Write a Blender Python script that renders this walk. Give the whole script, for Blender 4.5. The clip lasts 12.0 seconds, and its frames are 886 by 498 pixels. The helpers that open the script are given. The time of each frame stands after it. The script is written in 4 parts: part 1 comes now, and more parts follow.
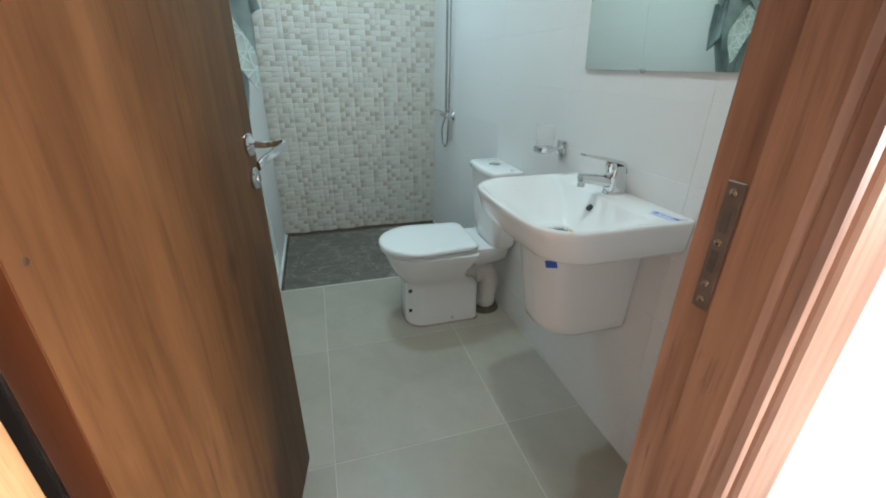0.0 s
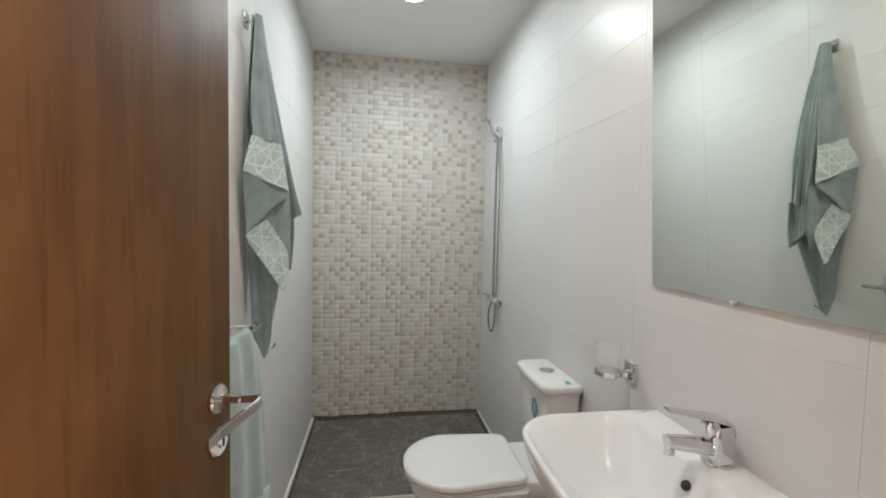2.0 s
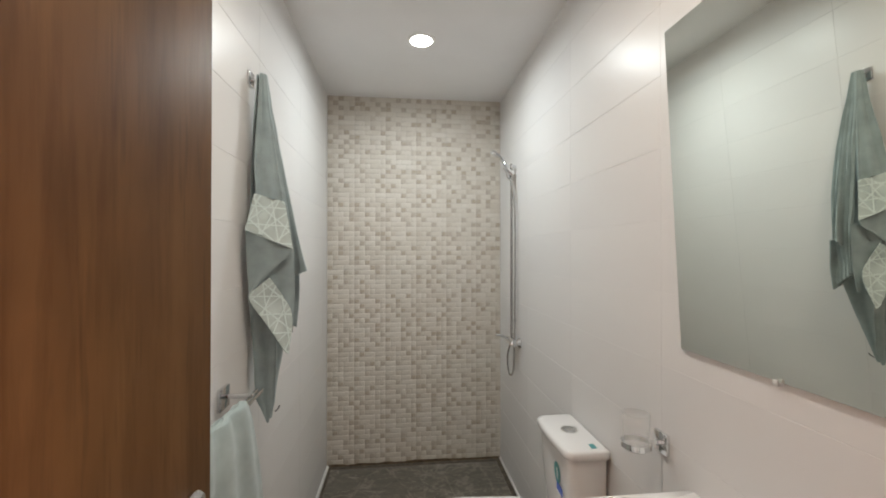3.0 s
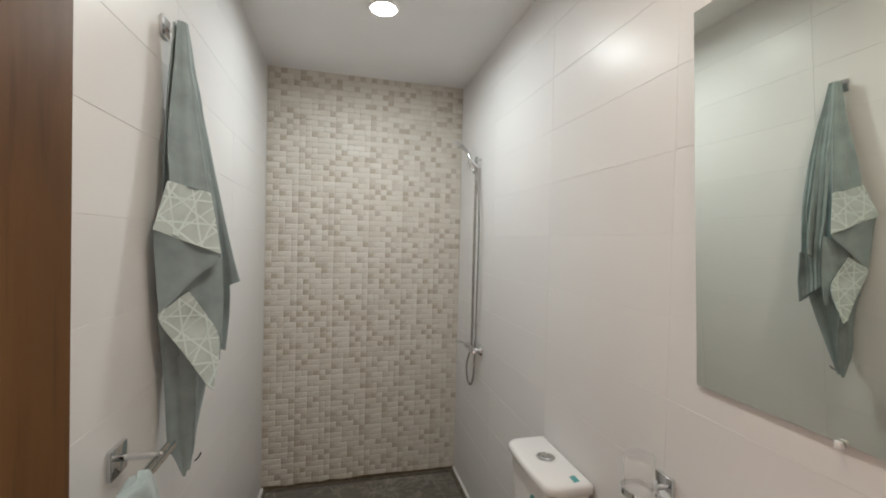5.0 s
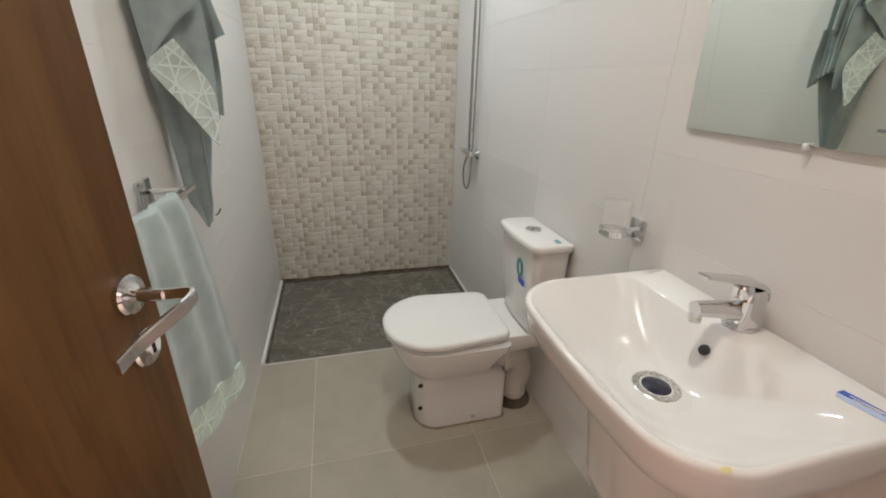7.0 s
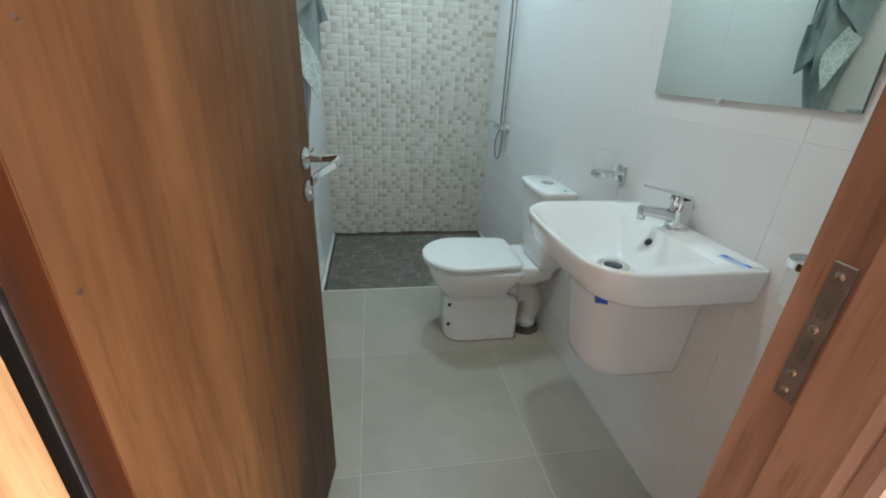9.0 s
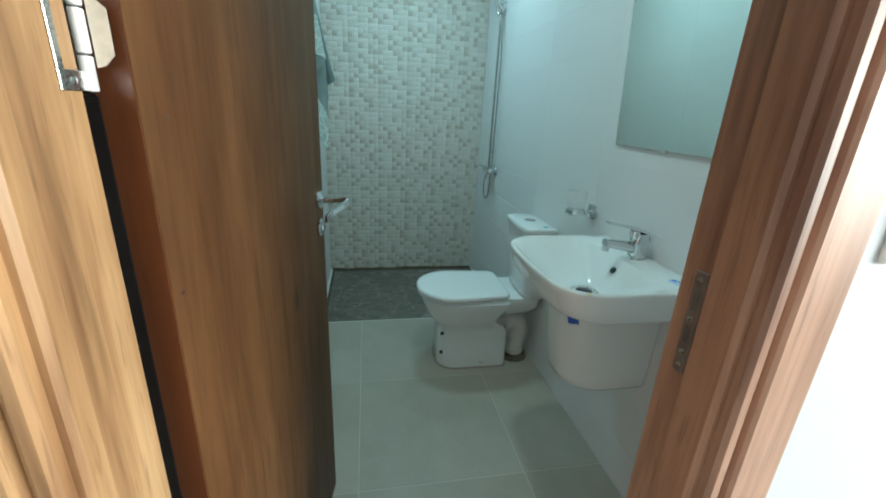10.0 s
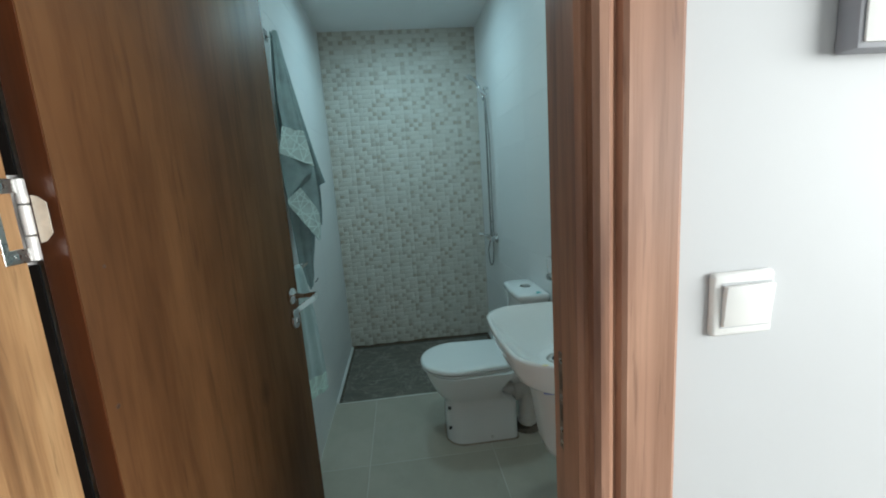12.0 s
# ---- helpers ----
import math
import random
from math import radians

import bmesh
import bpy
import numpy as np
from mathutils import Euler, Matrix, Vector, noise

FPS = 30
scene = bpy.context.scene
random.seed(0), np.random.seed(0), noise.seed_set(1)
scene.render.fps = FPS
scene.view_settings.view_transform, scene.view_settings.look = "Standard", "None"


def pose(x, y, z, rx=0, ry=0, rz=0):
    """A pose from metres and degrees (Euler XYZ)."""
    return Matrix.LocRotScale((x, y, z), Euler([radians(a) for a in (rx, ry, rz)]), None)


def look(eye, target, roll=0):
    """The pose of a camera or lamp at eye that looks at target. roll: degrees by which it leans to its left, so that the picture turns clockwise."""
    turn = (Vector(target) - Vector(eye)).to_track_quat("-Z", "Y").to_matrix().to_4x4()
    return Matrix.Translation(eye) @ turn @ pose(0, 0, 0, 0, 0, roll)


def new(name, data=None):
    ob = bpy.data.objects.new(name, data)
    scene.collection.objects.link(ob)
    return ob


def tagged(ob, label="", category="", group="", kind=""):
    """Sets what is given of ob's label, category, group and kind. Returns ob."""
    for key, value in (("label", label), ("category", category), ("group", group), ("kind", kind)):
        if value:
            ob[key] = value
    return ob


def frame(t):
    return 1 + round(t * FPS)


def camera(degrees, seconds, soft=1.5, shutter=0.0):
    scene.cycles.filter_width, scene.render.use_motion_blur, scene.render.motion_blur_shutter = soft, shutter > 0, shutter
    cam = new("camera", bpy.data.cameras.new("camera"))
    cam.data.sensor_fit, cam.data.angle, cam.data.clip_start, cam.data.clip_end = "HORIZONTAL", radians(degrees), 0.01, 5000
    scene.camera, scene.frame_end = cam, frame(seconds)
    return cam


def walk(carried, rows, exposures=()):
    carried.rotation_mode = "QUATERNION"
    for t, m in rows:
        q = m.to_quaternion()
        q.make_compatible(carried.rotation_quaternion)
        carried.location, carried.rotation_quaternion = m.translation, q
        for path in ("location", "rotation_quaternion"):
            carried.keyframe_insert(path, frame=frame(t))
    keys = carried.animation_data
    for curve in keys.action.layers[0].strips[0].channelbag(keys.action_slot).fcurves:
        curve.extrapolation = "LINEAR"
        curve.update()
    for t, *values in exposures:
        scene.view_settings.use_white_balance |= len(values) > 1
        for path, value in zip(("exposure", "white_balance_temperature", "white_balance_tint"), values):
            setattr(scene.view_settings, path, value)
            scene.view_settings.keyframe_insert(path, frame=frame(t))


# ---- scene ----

# ---------------------------------------------------------------- camera
cam = camera(94.9, 12.0, soft=1.9)
PATH = [
    (0, (0.312, 0.019, 1.2), (0.846, 1.762, 0.376), 0.7),
    (0.5, (0.315, 0.025, 1.219), (0.922, 1.808, 0.547), 1.6),
    (1, (0.325, 0.057, 1.255), (0.925, 1.904, 0.779), 1.9),
    (1.5, (0.391, 0.181, 1.301), (0.838, 2.115, 1.049), 1.6),
    (2, (0.433, 0.276, 1.335), (0.75, 2.248, 1.23), 1.3),
    (2.5, (0.455, 0.318, 1.371), (0.724, 2.3, 1.343), 0.3),
    (3, (0.484, 0.337, 1.43), (0.694, 2.325, 1.445), -0.0),
    (3.2, (0.486, 0.343, 1.446), (0.684, 2.331, 1.477), 0.1),
    (4.8, (0.437, 0.565, 1.504), (0.898, 2.512, 1.535), 1.6),
    (5, (0.431, 0.569, 1.483), (0.917, 2.509, 1.449), 1.4),
    (5.5, (0.425, 0.569, 1.411), (0.944, 2.482, 1.143), 0.8),
    (6, (0.426, 0.56, 1.341), (0.967, 2.41, 0.806), 0.8),
    (6.5, (0.431, 0.54, 1.287), (0.958, 2.337, 0.586), 1.1),
    (7, (0.415, 0.503, 1.281), (0.895, 2.283, 0.507), 1.5),
    (7.5, (0.406, 0.384, 1.258), (0.805, 2.17, 0.452), 1.8),
    (7.7, (0.412, 0.331, 1.246), (0.762, 2.115, 0.414), 1.4),
    (9.3, (0.276, 0.013, 1.233), (0.623, 1.815, 0.435), 3.3),
    (9.5, (0.258, -0.021, 1.237), (0.629, 1.785, 0.461), 3.8),
    (10, (0.291, -0.095, 1.273), (0.659, 1.764, 0.634), 2.9),
    (10.5, (0.412, -0.209, 1.3), (0.662, 1.708, 0.786), 0.3),
    (11, (0.444, -0.259, 1.279), (0.575, 1.659, 0.725), -3.6),
    (11.5, (0.471, -0.284, 1.308), (0.569, 1.664, 0.868), -4.3),
    (12, (0.506, -0.192, 1.342), (0.695, 1.77, 1.007), -4.0),
]
walk(cam, [(t, look(eye, target, roll)) for t, eye, target, roll in PATH],
     [(0.0, -0.1, 6900, 17), (0.5, -0.08, 6650, 8), (1.0, -0.04, 6900, 10), (1.5, -0.08, 7650, 26), (2.0, -0.2, 8500, 35), (3.2, -0.30, 9200, 40), (5.0, -0.4, 9250, 40), (5.5, -0.32, 9250, 40), (6.5, -0.2, 9050, 38),
      (7.7, -0.06, 8900, 38), (9.3, -0.25, 6600, 12), (10.0, -0.55, 6150, -3), (10.5, -0.8, 5900, -5), (11.2, -1.1, 5800, -5), (12.0, -1.08, 6350, 4)])

# ---------------------------------------------------------------- sizes
W = 1.18            # bathroom width, left wall x = 0
Y0, Y1 = 0.352, 3.12  # door wall's inner face, face of the mosaic wall
YH = 0.245          # hall face of the door wall
H = 2.48            # ceiling
TILE_H = 0.1937     # wall tile rows
SHOWER = 2.232      # front edge of the shower floor

# ---------------------------------------------------------------- light
world = bpy.data.worlds.new("world")
scene.world = world
world.use_nodes = True
wn = world.node_tree
sky = wn.nodes.new("ShaderNodeTexSky")
sky.sky_type, sky.sun_disc = "NISHITA", False
sky.sun_elevation, sky.sun_rotation = radians(40), radians(100)
wn.links.new(sky.outputs[0], wn.nodes["Background"].inputs[0])
wn.nodes["Background"].inputs[1].default_value = 0.1


def lamp(name, kind, m, power, colour, size, size_y=0.0, spread=180):
    data = bpy.data.lights.new(name, kind)
    data.energy, data.color = power, colour
    data.shape = "RECTANGLE" if size_y else "DISK"
    data.size, data.size_y = size, size_y or size
    data.spread = radians(spread)
    ob = new(name, data)
    ob.matrix_world = m
    return ob


LED = (0.68, 1.0, 1.08)
TINTS = [(0.59, 1.0, 1.18), (0.735, 1.0, 1.01)]
LAMPS = [(0.588, 2.342), (0.555, 1.06)]
for (lx, ly), tint, power in zip(LAMPS, TINTS, (11.7, 8.6)):
    lamp("downlight_lamp", "AREA", pose(lx, ly, H - 0.024), power, tint, 0.09, spread=173)
# daylight in the opening of the hall's window, assumed and out of view
lamp("window_light", "AREA", look((3.47, -1.40, 1.5), (0.15, 0.40, 1.05)), 335, (0.99, 0.99, 0.99), 2.1, 1.3)


# ---------------------------------------------------------------- materials
class Mat:
    """A principled material with a few helpers for its nodes."""

    def __init__(self, name, colour, rough=0.5, metal=0.0, **more):
        self.m = bpy.data.materials.new(name)
        self.m.use_nodes = True
        self.t = self.m.node_tree
        self.b = self.t.nodes["Principled BSDF"]
        self.b.inputs["Base Color"].default_value = (*colour, 1)
        self.b.inputs["Roughness"].default_value = rough
        self.b.inputs["Metallic"].default_value = metal
        for key, value in more.items():
            self.b.inputs[key.replace("_", " ")].default_value = value
        self.coord = None

    def node(self, kind, **values):
        n = self.t.nodes.new("ShaderNode" + kind)
        for key, value in values.items():
            if isinstance(key, str) and key in n.inputs:
                n.inputs[key].default_value = value
        return n

    def link(self, a, b):
        self.t.links.new(a, b)

    def vec(self, scale=(1, 1, 1), turn=(0, 0, 0)):
        if not self.coord:
            self.coord = self.t.nodes.new("ShaderNodeTexCoord")
        n = self.t.nodes.new("ShaderNodeMapping")
        if any(turn):
            n.vector_type = "TEXTURE"   # turned first, then stretched
            scale = tuple(1 / k for k in scale)
        n.inputs["Scale"].default_value = scale
        n.inputs["Rotation"].default_value = turn
        self.link(self.coord.outputs["Object"], n.inputs["Vector"])
        return n.outputs[0]

    def noise(self, scale, detail=4.0, rough=0.55, stretch=(1, 1, 1), distort=0.0, turn=0.0):
        n = self.t.nodes.new("ShaderNodeTexNoise")
        n.inputs["Scale"].default_value, n.inputs["Detail"].default_value = scale, detail
        n.inputs["Roughness"].default_value, n.inputs["Distortion"].default_value = rough, distort
        self.link(self.vec(stretch, (0, 0, radians(turn))), n.inputs["Vector"])
        return n.outputs["Fac"]

    def ramp(self, fac, *stops):
        n = self.t.nodes.new("ShaderNodeValToRGB")
        el = n.color_ramp.elements
        while len(el) < len(stops):
            el.new(0.5)
        for e, (p, c) in zip(el, stops):
            e.position, e.color = p, (*c, 1) if len(c) == 3 else c
        self.link(fac, n.inputs["Fac"])
        return n.outputs["Color"]

    def mix(self, fac, a, b, mode="MIX"):
        n = self.t.nodes.new("ShaderNodeMix")
        n.data_type, n.blend_type = "RGBA", mode
        for value, sock in ((fac, n.inputs[0]), (a, n.inputs[6]), (b, n.inputs[7])):
            if hasattr(value, "links"):
                self.link(value, sock)
            elif isinstance(value, (int, float)):
                sock.default_value = value
            else:
                sock.default_value = (*value, 1)
        return n.outputs[2]

    def colour(self, out):
        self.link(out, self.b.inputs["Base Color"])
        return self

    def rough(self, fac, lo, hi):
        n = self.t.nodes.new("ShaderNodeMapRange")
        n.inputs["To Min"].default_value, n.inputs["To Max"].default_value = lo, hi
        self.link(fac, n.inputs["Value"])
        self.link(n.outputs[0], self.b.inputs["Roughness"])
        return self

    def bump(self, fac, strength=0.2, distance=0.002):
        n = self.t.nodes.new("ShaderNodeBump")
        n.inputs["Strength"].default_value, n.inputs["Distance"].default_value = strength, distance
        self.link(fac, n.inputs["Height"])
        self.link(n.outputs[0], self.b.inputs["Normal"])
        return self

    def random(self):
        return self.t.nodes.new("ShaderNodeObjectInfo").outputs["Random"]


def varied(name, colour, rough, spread=0.06, scale=3.0, bump=0.05, grain=60.0, metal=0.0, **more):
    """A plain surface with faint blotches, uneven gloss and fine relief."""
    m = Mat(name, colour, rough, metal, **more)
    big, fine = m.noise(scale), m.noise(grain, 3)
    lo = tuple(c * (1 - spread) for c in colour)
    hi = tuple(min(1, c * (1 + spread)) for c in colour)
    m.colour(m.ramp(big, (0.3, lo), (0.7, hi)))
    m.rough(fine, max(0.02, rough - 0.06), min(1, rough + 0.06))
    if bump:
        m.bump(fine, bump, 0.001)
    return m.m


def wood(name, dark, mid, light, rough=0.42, scale=1.0, grain=0.07, **more):
    """Veneer with grain along z: broad tone, flowing rings, pores, dark cracks and a few knots."""
    m = Mat(name, mid, rough, **more)
    broad = m.noise(7 * scale, 4, 0.55, (1, 1, grain * 1.6), 0.5)
    fine = m.noise(60 * scale, 5, 0.65, (1, 1, grain * 0.45), 0.2)
    flow = m.noise(2.4 * scale, 2, 0.5, (1, 1, 0.14), 0.5)
    mul = m.t.nodes.new("ShaderNodeMath")
    mul.operation, mul.inputs[1].default_value = "MULTIPLY", 46.0
    m.link(flow, mul.inputs[0])
    sine = m.t.nodes.new("ShaderNodeMath")
    sine.operation = "SINE"
    m.link(mul.outputs[0], sine.inputs[0])
    base = m.ramp(broad, (0.28, dark), (0.48, mid), (0.70, light))
    rings = m.ramp(sine.outputs[0], (0.0, (0.66, 0.61, 0.56)), (0.8, (1.0, 1.0, 1.0)))
    pores = m.ramp(fine, (0.35, (0.62, 0.57, 0.52)), (0.53, (1, 1, 1)))
    col = m.mix(m.ramp(m.noise(1.7, 2), (0.35, (0.25, 0.25, 0.25)), (0.7, (0.9, 0.9, 0.9))), base, m.mix(1.0, base, rings, "MULTIPLY"))
    col = m.mix(0.5, col, pores, "MULTIPLY")
    crack = m.noise(11 * scale, 3, 0.5, (1, 1, grain * 0.75), 0.9)
    col = m.mix(m.ramp(crack, (0.64, (0, 0, 0)), (0.74, (0.45, 0.45, 0.45))), col, tuple(c * 0.55 for c in dark))
    v = m.t.nodes.new("ShaderNodeTexVoronoi")
    v.inputs["Scale"].default_value = 2.6
    m.link(m.vec((1, 1, 0.62)), v.inputs["Vector"])
    col = m.mix(m.ramp(v.outputs["Distance"], (0.012, (0.85, 0.85, 0.85)), (0.075, (0, 0, 0))), col, tuple(c * 0.5 for c in dark))
    fleck = m.noise(75 * scale, 2, 0.5, (1, 1, 0.085), 0.3)
    col = m.mix(m.ramp(fleck, (0.60, (0, 0, 0)), (0.72, (0.42, 0.42, 0.42))), col, tuple(c * 0.6 for c in dark))
    col = m.mix(1.0, col, m.ramp(m.noise(4.5, 4, 0.6, (1, 1, 0.45)), (0.3, (0.84, 0.83, 0.82)), (0.7, (1.06, 1.05, 1.04))), "MULTIPLY")
    m.colour(col)
    m.rough(fine, rough + 0.08, rough - 0.06)
    m.bump(fine, 0.10, 0.0006)
    return m.m


def tile_wall():
    m = Mat("white_wall_tile", (0.72, 0.70, 0.69), 0.3, Specular_IOR_Level=0.20)
    big, fine = m.noise(1.6, 3), m.noise(30, 3)
    tint = m.ramp(m.random(), (0.0, (0.705, 0.685, 0.675)), (1.0, (0.735, 0.715, 0.70)))
    m.colour(m.mix(m.ramp(big, (0.35, (0, 0, 0)), (0.7, (0.5, 0.5, 0.5))), tint, (0.74, 0.725, 0.715)))
    m.rough(m.noise(4, 2), 0.31, 0.36)
    m.bump(m.noise(1.5, 1), 0.02, 0.004)
    return m.m


def floor_tile():
    m = Mat("grey_floor_tile", (0.30, 0.29, 0.265), 0.4)
    big, mid, fine = m.noise(1.8, 5, 0.6), m.noise(9, 5, 0.6), m.noise(120, 3)
    c = m.ramp(big, (0.3, (0.385, 0.340, 0.276)), (0.7, (0.470, 0.420, 0.347)))
    d = m.ramp(mid, (0.3, (0.9, 0.9, 0.9)), (0.7, (1.0, 1.0, 1.0)))
    c = m.mix(0.7, c, d, "MULTIPLY")
    e = m.ramp(m.random(), (0, (0.95, 0.95, 0.95)), (1, (1, 1, 1)))
    c = m.mix(1.0, c, e, "MULTIPLY")
    smear = m.noise(3.4, 6, 0.68, (1, 0.6, 1), 0.9, 35)
    c = m.mix(m.ramp(smear, (0.50, (0, 0, 0)), (0.72, (0.32, 0.32, 0.32))), c, (0.50, 0.47, 0.42))
    spot = m.noise(26, 3, 0.6)
    m.colour(m.mix(m.ramp(spot, (0.66, (0, 0, 0)), (0.74, (0.25, 0.25, 0.25))), c, (0.27, 0.235, 0.185)))
    m.rough(mid, 0.30, 0.46)
    m.bump(fine, 0.05, 0.0006)
    return m.m


def marble():
    """Dark brownish grey stone, mottled, with short pale scratches and longer thin veins running several ways."""
    m = Mat("dark_marble", (0.09, 0.085, 0.075), 0.35)
    base = m.ramp(m.noise(9.0, 10, 0.78, (0.6, 1.3, 1), 1.4), (0.28, (0.055, 0.047, 0.038)), (0.5, (0.125, 0.108, 0.088)), (0.74, (0.24, 0.21, 0.172)))
    c = base
    for turn, scale, lo, grey in ((20, 46, 0.67, 0.34), (78, 40, 0.645, 0.38), (112, 60, 0.675, 0.36), (140, 50, 0.675, 0.32), (165, 36, 0.67, 0.38), (62, 64, 0.67, 0.34), (98, 30, 0.65, 0.40)):
        streak = m.noise(scale * 1.2, 3, 0.6, (1, 0.10, 1), 0.8, turn)
        f = m.ramp(streak, (lo, (0, 0, 0)), (lo + 0.07, (0.8, 0.8, 0.8)))
        c = m.mix(f, c, (grey, grey * 0.93, grey * 0.83))
    # thin long veins: where a slow noise crosses its middle
    for turn, scale in ((12, 3.2), (70, 4.0), (150, 2.6)):
        slow = m.noise(scale, 5, 0.55, (1, 0.45, 1), 0.6, turn)
        f = m.ramp(slow, (0.490, (0, 0, 0)), (0.5, (0.5, 0.5, 0.5)), (0.510, (0, 0, 0)))
        c = m.mix(f, c, (0.34, 0.31, 0.27))
    dust = m.ramp(m.noise(2.2, 6, 0.7), (0.45, (0, 0, 0)), (0.8, (0.35, 0.35, 0.35)))
    m.colour(m.mix(dust, c, (0.19, 0.178, 0.158)))
    m.rough(m.noise(12, 4), 0.25, 0.5)
    m.bump(m.noise(40, 3), 0.06, 0.001)
    return m.m


def terry(name, colour, pale=False):
    m = Mat(name, colour, 0.95, Sheen_Weight=0.25, Sheen_Roughness=0.5)
    fine, big = m.noise(420, 3, 0.7), m.noise(14, 4)
    lo, hi = tuple(c * 0.82 for c in colour), tuple(min(1, c * 1.12) for c in colour)
    c = m.ramp(big, (0.3, lo), (0.7, hi))
    if pale:
        line = None
        for way, offset in (((11.0, 5.0, 13.0), 0.1), ((16.0, 6.0, -8.0), 0.35), ((1.0, 0.0, 18.0), 0.2), ((17.0, 10.0, 2.0), 0.7), ((-12.0, -5.0, 16.0), 0.55)):
            dot = m.t.nodes.new("ShaderNodeVectorMath")
            dot.operation, dot.inputs[1].default_value = "DOT_PRODUCT", way
            m.link(m.vec((1, 1, 1)), dot.inputs[0])
            saw = m.t.nodes.new("ShaderNodeMath")
            saw.operation, saw.inputs[1].default_value, saw.inputs[2].default_value = "PINGPONG", 0.5, 0.0
            add = m.t.nodes.new("ShaderNodeMath")
            add.operation, add.inputs[1].default_value = "ADD", offset
            m.link(dot.outputs["Value"], add.inputs[0])
            m.link(add.outputs[0], saw.inputs[0])
            one = m.ramp(saw.outputs[0], (0.026, (1, 1, 1)), (0.060, (0, 0, 0)))
            line = one if line is None else m.mix(1.0, line, one, "LIGHTEN")
        c = m.mix(line, c, tuple(min(1, k * 1.3) for k in colour))
        m.colour(c)
        m.bump(line, 0.5, 0.003)
    else:
        m.colour(c)
        m.bump(fine, 0.5, 0.002)
    return m.m


MAT_WALL_TILE = tile_wall()
MAT_GROUT = varied("white_grout", (0.74, 0.72, 0.70), 0.8, 0.08, 8)
MAT_FLOOR_TILE = floor_tile()
MAT_FLOOR_GROUT = varied("pale_floor_grout", (0.55, 0.525, 0.48), 0.85, 0.12, 9)
MAT_MARBLE = marble()
MAT_GAP = varied("dark_mortar", (0.105, 0.082, 0.062), 0.9, 0.45, 22, 0.5)
MAT_CEIL = varied("ceiling_paint", (0.82, 0.81, 0.81), 0.7, 0.03, 2.0)
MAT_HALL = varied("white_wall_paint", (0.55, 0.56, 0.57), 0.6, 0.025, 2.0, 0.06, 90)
MAT_CERAMIC = varied("white_ceramic", (0.80, 0.785, 0.775), 0.13, 0.015, 4, 0.0, Coat_Weight=0.3)
MAT_SEAT = varied("white_seat_plastic", (0.80, 0.79, 0.775), 0.16, 0.015, 4, 0.0)
MAT_PVC = varied("white_pipe_plastic", (0.68, 0.64, 0.60), 0.35, 0.06, 9)
MAT_CHROME = varied("chrome", (0.72, 0.73, 0.74), 0.08, 0.04, 20, 0.02, 200, 1.0)
MAT_STEEL = varied("brushed_steel", (0.60, 0.59, 0.57), 0.28, 0.08, 20, 0.05, 200, 1.0)
# darker than chrome: the pipe's dark reflections are put into its colour
MAT_PIPE = varied("pipe_dark_reflections", (0.42, 0.41, 0.40), 0.24, 0.08, 20, 0.05, 200, 1.0)
MAT_HINGE = varied("zinc_plated_steel", (0.80, 0.78, 0.77), 0.45, 0.05, 40, 0.05, 200, 0.35)
MAT_NICKEL = varied("aged_strike_steel", (0.17, 0.125, 0.10), 0.45, 0.2, 40, 0.1, 200, 0.35)
MAT_BLACK = varied("black_hollow", (0.012, 0.012, 0.013), 0.5, 0.2, 20)
# shade of the door's hinge gap, as a flat black
MAT_GAP_SHADE = varied("black_gap_shade", (0.006, 0.0055, 0.0055), 0.85, 0.2, 20, Specular_IOR_Level=0.08)
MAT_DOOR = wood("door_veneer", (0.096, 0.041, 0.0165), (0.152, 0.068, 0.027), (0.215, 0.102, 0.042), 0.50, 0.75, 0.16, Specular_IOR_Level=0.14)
MAT_DOOR_EDGE = wood("door_edge_lacquer", (0.090, 0.026, 0.010), (0.132, 0.041, 0.014), (0.165, 0.054, 0.020), 0.35)
# strike side: the frame's veneer with its shade and light tint in the colours
MAT_CASING = wood("light_tinted_casing_veneer", (0.20, 0.092, 0.058), (0.40, 0.215, 0.142), (0.56, 0.335, 0.230), 0.42, 1.5)
MAT_JAMB = wood("shaded_jamb_veneer", (0.18, 0.082, 0.050), (0.375, 0.186, 0.115), (0.54, 0.297, 0.190), 0.42, 1.5)
MAT_STOP = wood("shaded_door_stop_veneer", (0.21, 0.096, 0.058), (0.425, 0.216, 0.132), (0.58, 0.33, 0.212), 0.42, 1.5)
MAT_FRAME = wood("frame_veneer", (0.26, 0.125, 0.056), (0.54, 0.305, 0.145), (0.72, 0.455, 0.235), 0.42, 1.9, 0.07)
MAT_KNOT = varied("dark_knot", (0.06, 0.025, 0.012), 0.5, 0.3, 60)
MAT_TOWEL = terry("grey_green_terry", (0.265, 0.345, 0.35))
MAT_BAND = terry("pale_green_towel_band", (0.46, 0.555, 0.54), True)
MAT_HAND = terry("mint_terry", (0.36, 0.455, 0.45))
MAT_HANDBAND = terry("pale_mint_towel_band", (0.52, 0.66, 0.59), True)
MAT_SWITCH = varied("white_switch_plastic", (0.82, 0.82, 0.80), 0.3, 0.01, 5)
MAT_BLUE = varied("blue_sticker", (0.03, 0.12, 0.55), 0.35, 0.05, 30)
MAT_BLUELIGHT = varied("pale_blue_sticker", (0.45, 0.60, 0.85), 0.35, 0.05, 30)
MAT_TEAL = varied("teal_sticker", (0.01, 0.30, 0.30), 0.35, 0.05, 30)
